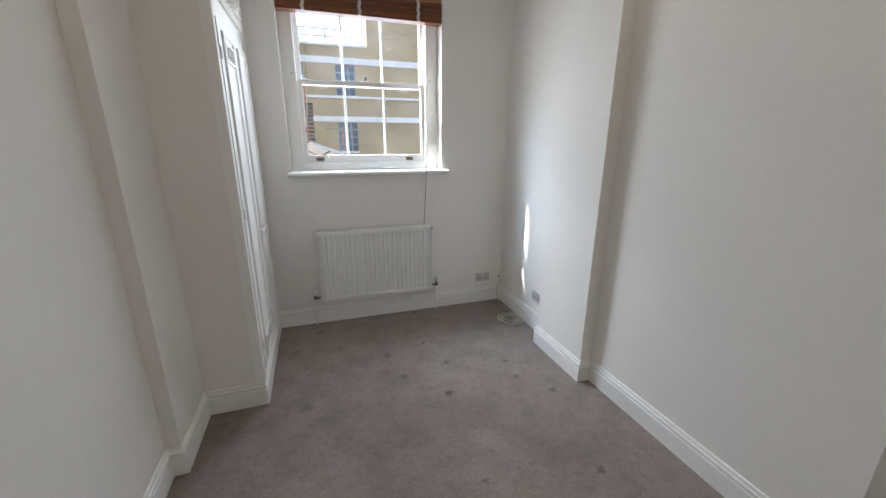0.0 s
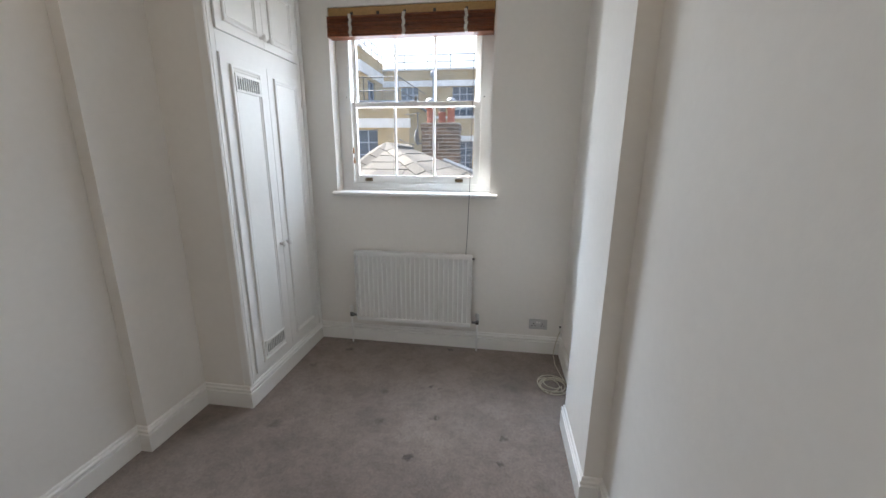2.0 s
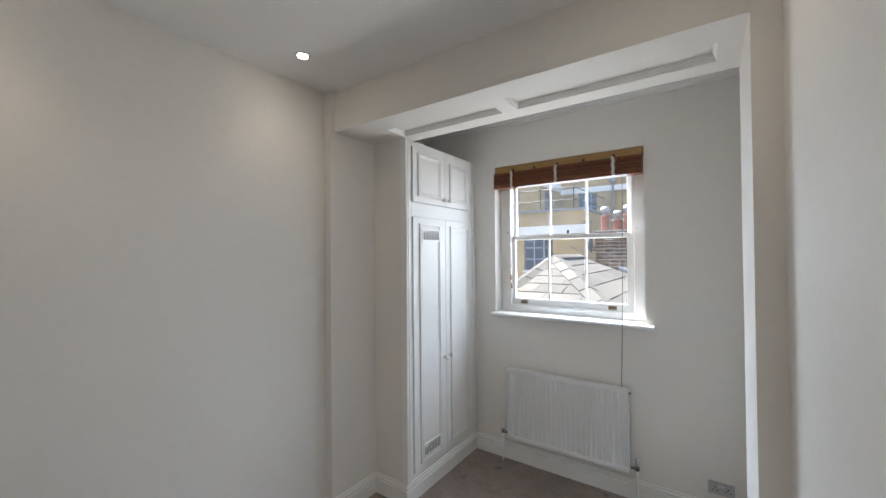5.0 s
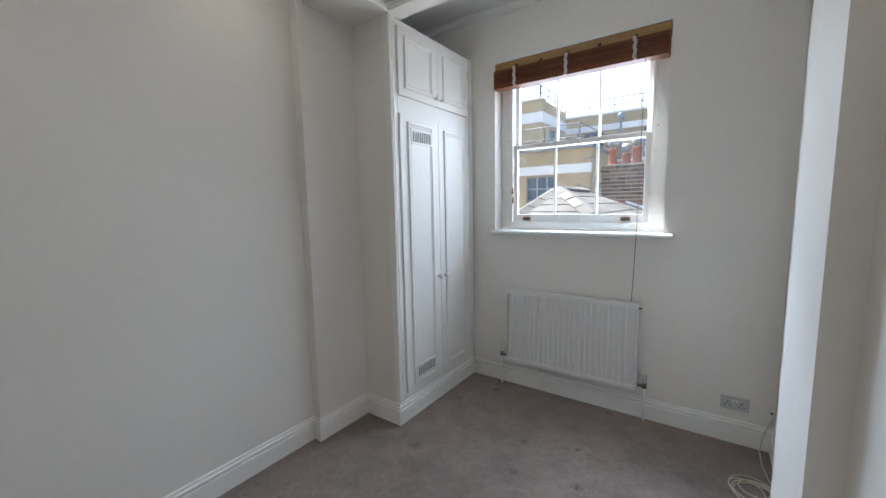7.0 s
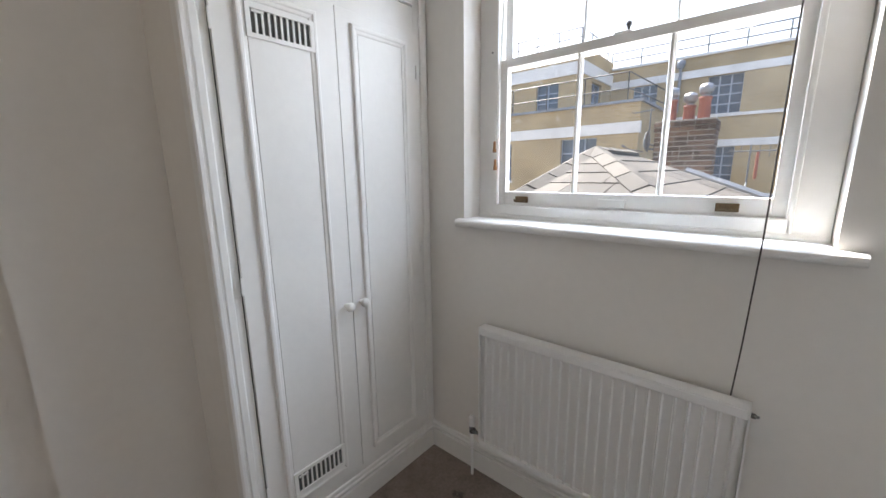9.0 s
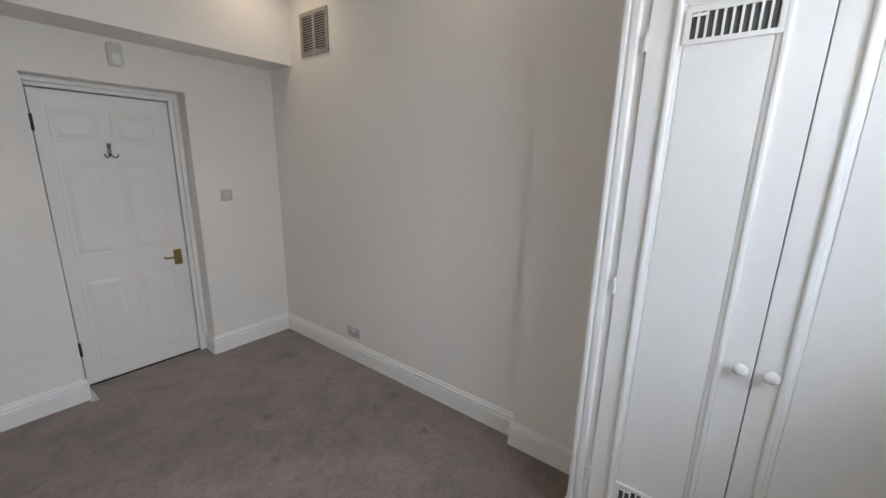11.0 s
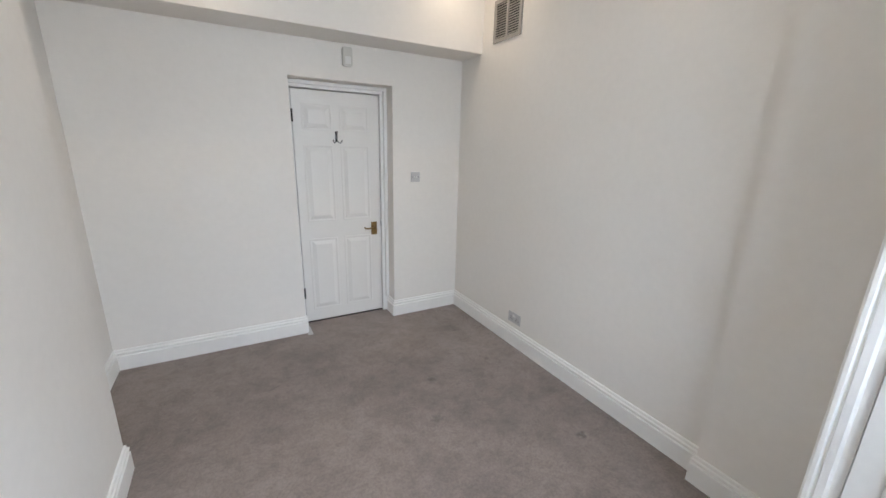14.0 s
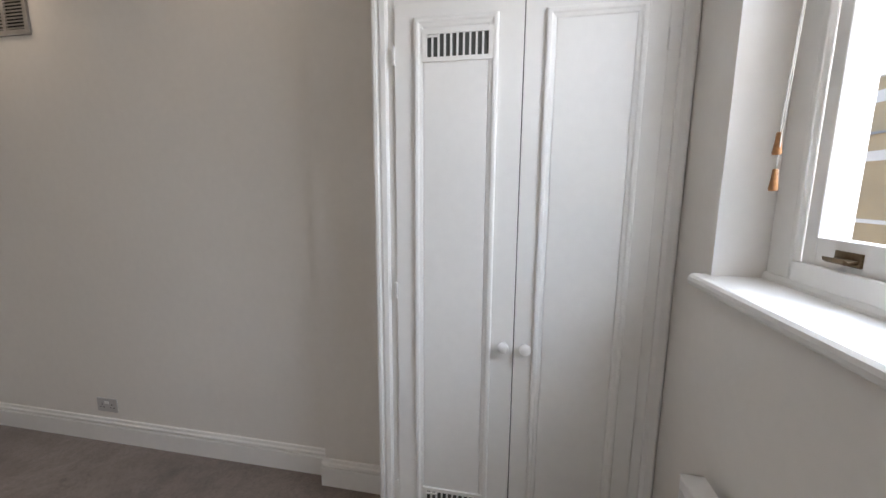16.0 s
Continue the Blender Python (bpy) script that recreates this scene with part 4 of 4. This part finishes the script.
structure("wall_storeys_below", B(-1.2, 2.8, -4.6, 0.24, -9.0, -0.13), YELLOW, "yellow-brick storeys under the room", "wall")
# unseen storeys, added to hold the sun-blocking box
structure("wall_upper_storeys", B(-4.5, 2.8, -4.6, 0.24, 3.31, 10.5), YELLOW, "unseen yellow-brick storeys added above the room to hold the box", "wall")
# unseen box, placed to cut the sun to a narrow strip indoors
structure("wall_rear_wing", B(-4.5, -2.515, 0.241, 2.6, 4.6, 10.5), YELLOW_SIDE, "unseen box added high beside the window to block most sun", "wall")


def clip(poly, inside, cut):
    out = []
    for a, b in zip(poly, poly[1:] + poly[:1]):
        if inside(a):
            out.append(a)
        if inside(a) != inside(b):
            out.append(cut(a, b))
    return out


def slab_face(parent, corners, row_dir, up_dir, tile_w, tile_h, mat, thick=0.018, name="slab"):
    """Lays single slabs, each its own piece, in staggered courses over a flat polygon."""
    c = [Vector(p) for p in corners]
    o, u = c[0], Vector(row_dir).normalized()
    normal = (c[1] - c[0]).cross(c[2] - c[0]).normalized()
    if normal.z < 0:
        normal = -normal
    v = normal.cross(u).normalized()
    if v.dot(Vector(up_dir)) < 0:
        v = -v
    flat = [((p - o).dot(u), (p - o).dot(v)) for p in c]
    area = sum(a[0] * b[1] - b[0] * a[1] for a, b in zip(flat, flat[1:] + flat[:1]))
    if area < 0:
        flat = flat[::-1]
    u0, u1 = min(p[0] for p in flat), max(p[0] for p in flat)
    v0, v1 = min(p[1] for p in flat), max(p[1] for p in flat)
    rng = random.Random(11)
    rows = int((v1 - v0) / tile_h) + 1
    for r in range(rows):
        x = u0 - tile_w * (0.5 * (r % 2) + 0.2 * rng.random())
        while x < u1:
            w = tile_w * (0.85 + 0.3 * rng.random())
            poly = [(x + 0.004, v0 + r * tile_h + 0.003), (x + w - 0.004, v0 + r * tile_h + 0.003), (x + w - 0.004, v0 + (r + 1) * tile_h - 0.002), (x + 0.004, v0 + (r + 1) * tile_h - 0.002)]
            x += w
            for a, b in zip(flat, flat[1:] + flat[:1]):
                nx, ny = -(b[1] - a[1]), b[0] - a[0]

                def side(p):
                    return (p[0] - a[0]) * nx + (p[1] - a[1]) * ny

                def cut(p, q):
                    s, t = side(p), side(q)
                    k = s / (s - t)
                    return (p[0] + k * (q[0] - p[0]), p[1] + k * (q[1] - p[1]))
                poly = clip(poly, lambda p: side(p) >= 0, cut) if poly else []
            if len(poly) < 3:
                continue
            area2 = abs(sum(a[0] * b[1] - b[0] * a[1] for a, b in zip(poly, poly[1:] + poly[:1]))) / 2
            if area2 < 0.002:
                continue
            bm = bmesh.new()
            low = v0 + r * tile_h
            lo = [bm.verts.new(o + u * p[0] + v * p[1] - normal * 0.002) for p in poly]
            hi = [bm.verts.new(o + u * p[0] + v * p[1] + normal * (thick * (1.5 - (p[1] - low) / tile_h) + 0.004 * rng.random())) for p in poly]
            n = len(poly)
            for i in range(n):
                bm.faces.new((lo[i], lo[(i + 1) % n], hi[(i + 1) % n], hi[i]))
            bm.faces.new(hi)
            bm.faces.new(lo[::-1])
            part(name, bm, mat, parent)


roof = thing("neighbour_house", "low neighbouring house with a pale stone-slab hipped roof", "house")
RP, RL, RR, RQ = Vector((-0.40, 3.5, 1.775)), Vector((-0.50, 1.06, 1.14)), Vector((1.08, 1.09, 1.154)), Vector((-0.40, 5.05, 1.775))
RE1, RE2 = Vector((2.6, 1.09, 0.515)), Vector((2.6, 6.15, 0.515))
bm = bmesh.new()
vs = {k: bm.verts.new(p) for k, p in dict(P=RP, L=RL, R=RR, Q=RQ, E1=RE1, E2=RE2, L1=(-0.95, 1.06, -0.6), Q1=(-0.95, 6.15, -0.6)).items()}
for f in (("P", "L", "R"), ("P", "R", "E1", "E2", "Q"), ("P", "Q", "Q1", "L1", "L")):
    bm.faces.new([vs[k] for k in f])
low = {k: bm.verts.new((v.co.x, v.co.y, -9.0)) for k, v in list(vs.items()) if k in ("L", "R", "E1", "E2", "Q", "L1", "Q1")}
for a, b in (("L1", "L"), ("L", "R"), ("R", "E1"), ("E1", "E2"), ("E2", "Q"), ("Q", "Q1"), ("Q1", "L1")):
    bm.faces.new((vs[a], vs[b], low[b], low[a]))
bmesh.ops.translate(bm, vec=(0, 0, -0.03), verts=bm.verts[:])
part("wall", bm, MORTAR, roof)
slab_face(roof, [RP, RL, RR], (1, 0, 0), (0, 1, 0.3), 0.46, 0.36, SLATE_STONE, thick=0.009)
slab_face(roof, [RP, RR, RE1, RE2, RQ], (0, 1, 0), (-1, 0, 0.4), 0.85, 0.32, SLATE_STONE, thick=0.010)
slab_face(roof, [RP, RQ, (-0.95, 6.15, -0.6), (-0.95, 1.06, -0.6), RL], (0, 1, 0), (0.3, 0, 1), 0.5, 0.30, SLATE_STONE)
for a, b, n in ((RP, RR, 6), (RP, RL, 6), (RP, RQ, 4)):
    way = (b - a)
    for k in range(n):
        s0, s1 = a + way * (k / n + 0.006), a + way * ((k + 1) / n - 0.006)
        d = way.normalized()
        side = d.cross(Vector((0, 0, 1))).normalized() * 0.13
        bm = bmesh.new()
        ring = []
        for p in (s0, s1):
            ring.append([bm.verts.new(p + off) for off in (-side + Vector((0, 0, 0.005)), Vector((0, 0, 0.055 + 0.004 * (k % 2))), side + Vector((0, 0, 0.005)), side - Vector((0, 0, 0.03)), -side - Vector((0, 0, 0.03)))])
        for i in range(5):
            bm.faces.new((ring[0][i], ring[0][(i + 1) % 5], ring[1][(i + 1) % 5], ring[1][i]))
        bm.faces.new(ring[0][::-1])
        bm.faces.new(ring[1])
        part("hip_slab", bm, SLATE_STONE, roof)
part("lead_flashing", tube(bmesh.new(), [(0.2, 6.1, 1.50), (0.8, 6.1, 1.27), (1.5, 6.1, 0.99), (2.5, 6.1, 0.59)], 0.07, 6), LEAD, roof, "dark lead flashing")

# chimney: single bricks round a mortar core
CX0, CX1, CY0, CY1, CZ1 = -0.505, 0.44, 7.0, 7.7, 2.395
chim = thing("chimney_stack", "weathered brown brick chimney stack with three clay pots", "chimney")
part("core", B(CX0 + 0.008, CX1 - 0.008, CY0 + 0.008, CY1 - 0.008, -9.0, CZ1 - 0.02), MORTAR, chim)
rng = random.Random(3)
brick_long = finish("brick", B(-0.1035, 0.1035, -0.05, 0.05, -0.035, 0.035, bevel=0.004), BRICKOLD)
brick_head = finish("brick", B(-0.0485, 0.0485, -0.05, 0.05, -0.035, 0.035, bevel=0.004), BRICKOLD)
course = 0
z = CZ1 - 0.04
while z > 1.05:
    out = 0.022 if course < 2 else 0.0
    for face in ("front", "right", "left"):
        if face == "front":
            a, b = CX0 - out, CX1 + out
        else:
            a, b = CY0 - out + 0.1, CY1
        x = a
        head = (course % 2 == 0)
        while x < b - 0.04:
            w = 0.097 if head else 0.207
            w = min(w, b - x)
            mesh = brick_head if w < 0.16 else brick_long
            ob = new("brick", mesh)
            ob.parent = chim
            mid = x + w / 2
            j = 0.003 * rng.uniform(-1, 1)
            if face == "front":
                ob.matrix_local = Matrix.Translation((mid, CY0 + 0.05 - out + j, z))
            elif face == "right":
                ob.matrix_local = Matrix.Translation((CX1 - 0.05 + out + j, mid, z)) @ pose(0, 0, 0, 0, 0, 90)
            else:
                ob.matrix_local = Matrix.Translation((CX0 + 0.05 - out + j, mid, z)) @ pose(0, 0, 0, 0, 0, 90)
            x += w + 0.016
            head = not head if course % 3 == 0 else False
    z -= 0.090
    course += 1
part("flaunching", B(CX0 - 0.01, CX1 + 0.01, CY0 - 0.01, CY1, CZ1 - 0.006, CZ1 + 0.03, bevel=0.012), MORTAR, chim)
for px, py, top in ((-0.31, 7.22, 2.817), (-0.025, 7.34, 2.707), (0.227, 7.22, 2.817)):
    pot = part("pot", lathe(bmesh.new(), [(0.105, CZ1 + 0.02), (0.10, CZ1 + 0.06), (0.092, top - 0.06), (0.105, top - 0.045), (0.108, top - 0.005), (0.085, top)], (px, py, 0), "z", 20), POT, chim, "red clay pot", smooth=True)
    bm = lathe(bmesh.new(), [(0.06, top), (0.062, top + 0.03), (0.105, top + 0.07), (0.122, top + 0.12), (0.118, top + 0.17), (0.085, top + 0.21), (0.03, top + 0.228), (0.001, top + 0.23)], (px, py, 0), "z", 16)
    cowl = part("cowl", bm, COWL, pot, "shiny spinning metal cowl")
dish = thing("satellite_dish", "small grey satellite dish on the chimney side", "satellite dish")
part("reflector", lathe(bmesh.new(), [(0.02, 0.0), (0.10, 0.012), (0.17, 0.04), (0.20, 0.066), (0.197, 0.070), (0.16, 0.046), (0.02, 0.008)], (-0.683, 6.98, 2.072), "x", 24), RAIL, dish, smooth=True)
part("mount", tube(bmesh.new(), [(-0.496, 7.1, 1.984), (-0.639, 7.02, 2.017), (-0.688, 6.98, 2.072)], 0.014, 8), RAIL, dish)
part("arm", tube(bmesh.new(), [(-0.683, 6.98, 1.874), (-0.946, 6.9, 1.94), (-1.011, 6.88, 1.984)], 0.009, 8), RAIL, dish)
part("receiver", tube(bmesh.new(), [(-0.989, 6.88, 1.973), (-1.055, 6.87, 2.017)], 0.022, 10), RAIL, dish)
tv = thing("roof_aerial", "thin grey television aerial on a mast by the chimney", "aerial")
part("mast", tube(bmesh.new(), [(-0.60, 6.98, 1.86), (-0.60, 6.98, 2.70)], 0.012, 8), RAIL, tv)
part("boom", tube(bmesh.new(), [(-0.92, 6.98, 2.62), (-0.54, 6.98, 2.65)], 0.009, 8), RAIL, tv)
for k in range(6):
    part("element", tube(bmesh.new(), [(-0.90 + k * 0.062, 6.84, 2.622 + k * 0.005), (-0.90 + k * 0.062, 7.12, 2.622 + k * 0.005)], 0.004, 6), RAIL, tv)
part("clamp", B(-0.61, -0.500, 6.965, 7.06, 1.90, 1.94, bevel=0.004), RAIL, tv)
aer = thing("wall_aerial", "thin metal aerial mast beside the roof edge", "aerial")
part("mast", tube(bmesh.new(), [(1.00, 6.12, 1.12), (1.00, 6.5, 1.30), (1.00, 6.5, 1.90)], 0.014, 8), RAIL, aer)
part("boom", tube(bmesh.new(), [(0.70, 6.5, 1.80), (1.32, 6.5, 1.80)], 0.010, 8), RAIL, aer)
for k in range(5):
    part("element", tube(bmesh.new(), [(0.76 + k * 0.12, 6.5, 1.70), (0.76 + k * 0.12, 6.5, 1.90)], 0.005, 6), RAIL, aer)
part("bracket", tube(bmesh.new(), [(1.10, 6.48, 1.36), (1.10, 6.48, 1.78)], 0.022, 8), POT, aer, "red painted bracket")


def holed_wall(bm, axis, at0, at1, a0, a1, z0, z1, holes):
    """A wall between at0 and at1 across an axis, with rectangular openings (a0, a1, z0, z1) through it."""
    cuts_a = sorted({a0, a1, *[h[0] for h in holes], *[h[1] for h in holes]})
    cuts_z = sorted({z0, z1, *[h[2] for h in holes], *[h[3] for h in holes]})
    for c0, c1 in zip(cuts_a, cuts_a[1:]):
        for d0, d1 in zip(cuts_z, cuts_z[1:]):
            m = ((c0 + c1) / 2, (d0 + d1) / 2)
            if any(h[0] < m[0] < h[1] and h[2] < m[1] < h[3] for h in holes):
                continue
            if axis == "y":
                box(bm, c0, c1, at0, at1, d0, d1)
            else:
                box(bm, at0, at1, c0, c1, d0, d1)
    return bm


def far_window(parent, axis, at, a0, a1, z0, z1, cols=3, rows=4):
    """A metal-framed window set back in its opening."""
    def P(b0, b1, c0, c1, d0, d1, **k):
        return B(b0, b1, at + c0, at + c1, d0, d1, **k) if axis == "y" else B(at - c1, at - c0, b0, b1, d0, d1, **k)
    w = part("window", P(a0, a1, 0.13, 0.16, z0, z1), PANEGREY, parent, "dark multi-paned window")
    part("sill", P(a0 - 0.05, a1 + 0.05, -0.05, 0.12, z0 - 0.07, z0), BANDW, w)
    for k in range(cols + 1):
        x = a0 + (a1 - a0) * k / cols
        part("bar", P(max(a0, x - 0.022), min(a1, x + 0.022), 0.09, 0.135, z0, z1), FRAMEGREY, w)
    for k in range(rows + 1):
        zz = z0 + (z1 - z0) * k / rows
        part("bar", P(a0, a1, 0.095, 0.14, max(z0, zz - 0.02), min(z1, zz + 0.02)), FRAMEGREY, w)


def railing(x0, x1, y, z, axis="x", steps=8):
    r = thing("roof_railing", "thin grey metal guard railing on the roof edge", "railing", group="roof railings")
    def pt(a, h):
        return (a, y, h) if axis == "x" else (y, a, h)
    for h in (0.33, 0.62):
        part("rail", tube(bmesh.new(), [pt(x0, z + h), pt(x1, z + h)], 0.024, 6), RAIL, r)
    for k in range(steps + 1):
        a = x0 + (x1 - x0) * k / steps
        part("post", tube(bmesh.new(), [pt(a, z - 0.02), pt(a, z + 0.64)], 0.024, 6), RAIL, r)


far = thing("yellow_brick_building", "long yellow-brick building with white bands across the yard", "building")
FARY = 15.0
UP = [(-3.09, -2.27), (-0.72, 0.25), (1.56, 2.39), (6.6, 7.5), (9.2, 10.1)]
holes = [(a, b, 3.36, 4.6) for a, b in UP] + [(a, b, 1.0, 2.26) for a, b in UP] + [(a, b, -1.8, -0.4) for a, b in UP]
part("wall", holed_wall(bmesh.new(), "y", FARY, FARY + 0.4, -4.03, 14.0, -9.0, 5.33, holes), YELLOW, far, "yellow stock brick wall")
part("roof", B(-4.03, 14.0, FARY + 0.4, FARY + 10, 4.9, 5.2), LEAD, far)
part("parapet", B(-4.05, 2.95, FARY - 0.06, FARY + 0.46, 5.30, 5.38), BANDW, far)
for z0, z1 in ((4.62, 4.87), (3.25, 3.345), (2.27, 2.50), (0.55, 0.72), (-2.2, -1.95)):
    part("band", B(-4.0, 14.0, FARY - 0.045, FARY + 0.05, z0, z1), BANDW, far, "white painted band")
for a, b in UP:
    far_window(far, "y", FARY, a, b, 3.36, 4.6)
    far_window(far, "y", FARY, a, b, 1.0, 2.26)
    far_window(far, "y", FARY, a, b, -1.8, -0.4)
part("upper_storey", B(2.95, 14.0, FARY + 0.02, FARY + 8, 5.33, 9.5), YELLOW, far, "taller yellow-brick storey")
part("roof_stair", prism(bmesh.new(), [(FARY + 0.6, 5.2), (FARY + 0.6, 5.9), (FARY + 2.2, 6.6), (FARY + 2.2, 5.2)], "x", 2.35, 2.93), BANDW, far, "pale sloping stair housing")
railing(-4.0, 2.3, FARY + 0.2, 5.36, steps=6)

wing = thing("yellow_brick_wing", "projecting yellow-brick wing with a white parapet band", "building")
WY, WXR = 12.0, -3.92
wh = [(-11.1, -10.1, 3.6, 4.7), (-8.4, -7.4, 3.6, 4.7), (-5.6, -4.75, 3.6, 4.55)]
part("wall", holed_wall(bmesh.new(), "y", WY, WY + 0.35, -16.0, WXR, 3.3, 5.60, wh), YELLOW, wing, "yellow stock brick wall")
part("side_wall", holed_wall(bmesh.new(), "x", WXR - 0.35, WXR, WY + 0.35, FARY + 0.1, 3.3, 5.60, [(12.9, 13.9, 3.6, 4.6)]), YELLOW_SIDE, wing, "yellow brick side wall")
part("roof", B(-16.0, WXR - 0.35, WY + 0.35, FARY + 4, 5.1, 5.4), LEAD, wing)
part("band", B(-16.0, WXR + 0.05, WY - 0.05, WY + 0.10, 4.73, 5.13), BANDW, wing, "white painted band")
part("band", B(WXR - 0.05, WXR + 0.05, WY + 0.10, FARY, 4.73, 5.13), BANDW, wing, "white painted band")
part("coping", B(-16.0, WXR + 0.05, WY - 0.05, WY + 0.4, 5.60, 5.67), BANDW, wing)
for a, b, c, d in wh:
    far_window(wing, "y", WY, a, b, c, d, 2, 3)
far_window(wing, "x", WXR, 12.9, 13.9, 3.6, 4.6, 2, 3)
railing(-9.0, WXR - 0.2, WY + 0.3, 5.64, steps=6)
railing(WY + 0.4, FARY, WXR - 0.2, 5.64, axis="y", steps=3)

block = thing("lower_brick_block", "lower yellow-brick block with a roof terrace and white band", "building")
BY, BXR, BZ = 10.5, -1.66, 3.38
bh = [(-9.95, -8.8, 0.84, 2.45), (-6.8, -5.7, 1.2, 2.45), (-3.92, -2.80, 1.2, 2.48)]
part("wall", holed_wall(bmesh.new(), "y", BY, BY + 0.35, -18.0, BXR, -9.0, BZ, bh), YELLOW, block, "yellow stock brick wall")
part("side_wall", B(BXR - 0.35, BXR, BY + 0.35, FARY, -9.0, BZ), YELLOW_SIDE, block, "yellow brick side wall")
part("terrace", B(-18.0, BXR - 0.35, BY + 0.35, FARY - 0.1, 3.05, 3.2), LEAD, block)
part("coping", B(-18.0, BXR + 0.07, BY - 0.07, BY + 0.4, BZ, BZ + 0.07), LEAD, block, "blue-grey lead coping")
part("coping", B(BXR - 0.38, BXR + 0.07, BY + 0.4, FARY - 0.05, BZ, BZ + 0.07), LEAD, block)
for z0, z1 in ((2.55, 2.86), (0.6, 0.72)):
    part("band", B(-18.0, BXR + 0.04, BY - 0.04, BY + 0.05, z0, z1), BANDW, block, "white painted band")
for a, b, c, d in bh:
    far_window(block, "y", BY, a, b, c, d, 3, 3)
tr = thing("terrace_railing", "thin dark metal railing round the roof terrace", "railing")
for h in (0.42, 0.86):
    part("rail", tube(bmesh.new(), [(-12.0, BY + 0.2, BZ + h), (BXR - 0.4, BY + 0.2, BZ + h), (BXR - 0.2, FARY - 0.3, BZ + h)], 0.018, 6), DARK, tr)
for k in range(9):
    part("post", tube(bmesh.new(), [(-12.0 + k * 1.24, BY + 0.2, BZ + 0.05), (-12.0 + k * 1.24, BY + 0.2, BZ + 0.88)], 0.018, 6), DARK, tr)
lampx = thing("roof_floodlight", "dark round floodlight on a short pole", "lamp")
part("pole", tube(bmesh.new(), [(-1.56, FARY - 0.12, 3.5), (-1.56, FARY - 0.12, 5.0)], 0.045, 10), LEAD, lampx)
part("head", lathe(bmesh.new(), [(0.05, -0.15), (0.11, -0.11), (0.14, 0.0), (0.11, 0.11), (0.04, 0.14)], (-1.56, FARY - 0.14, 5.12), "z", 14), LEAD, lampx, smooth=True)
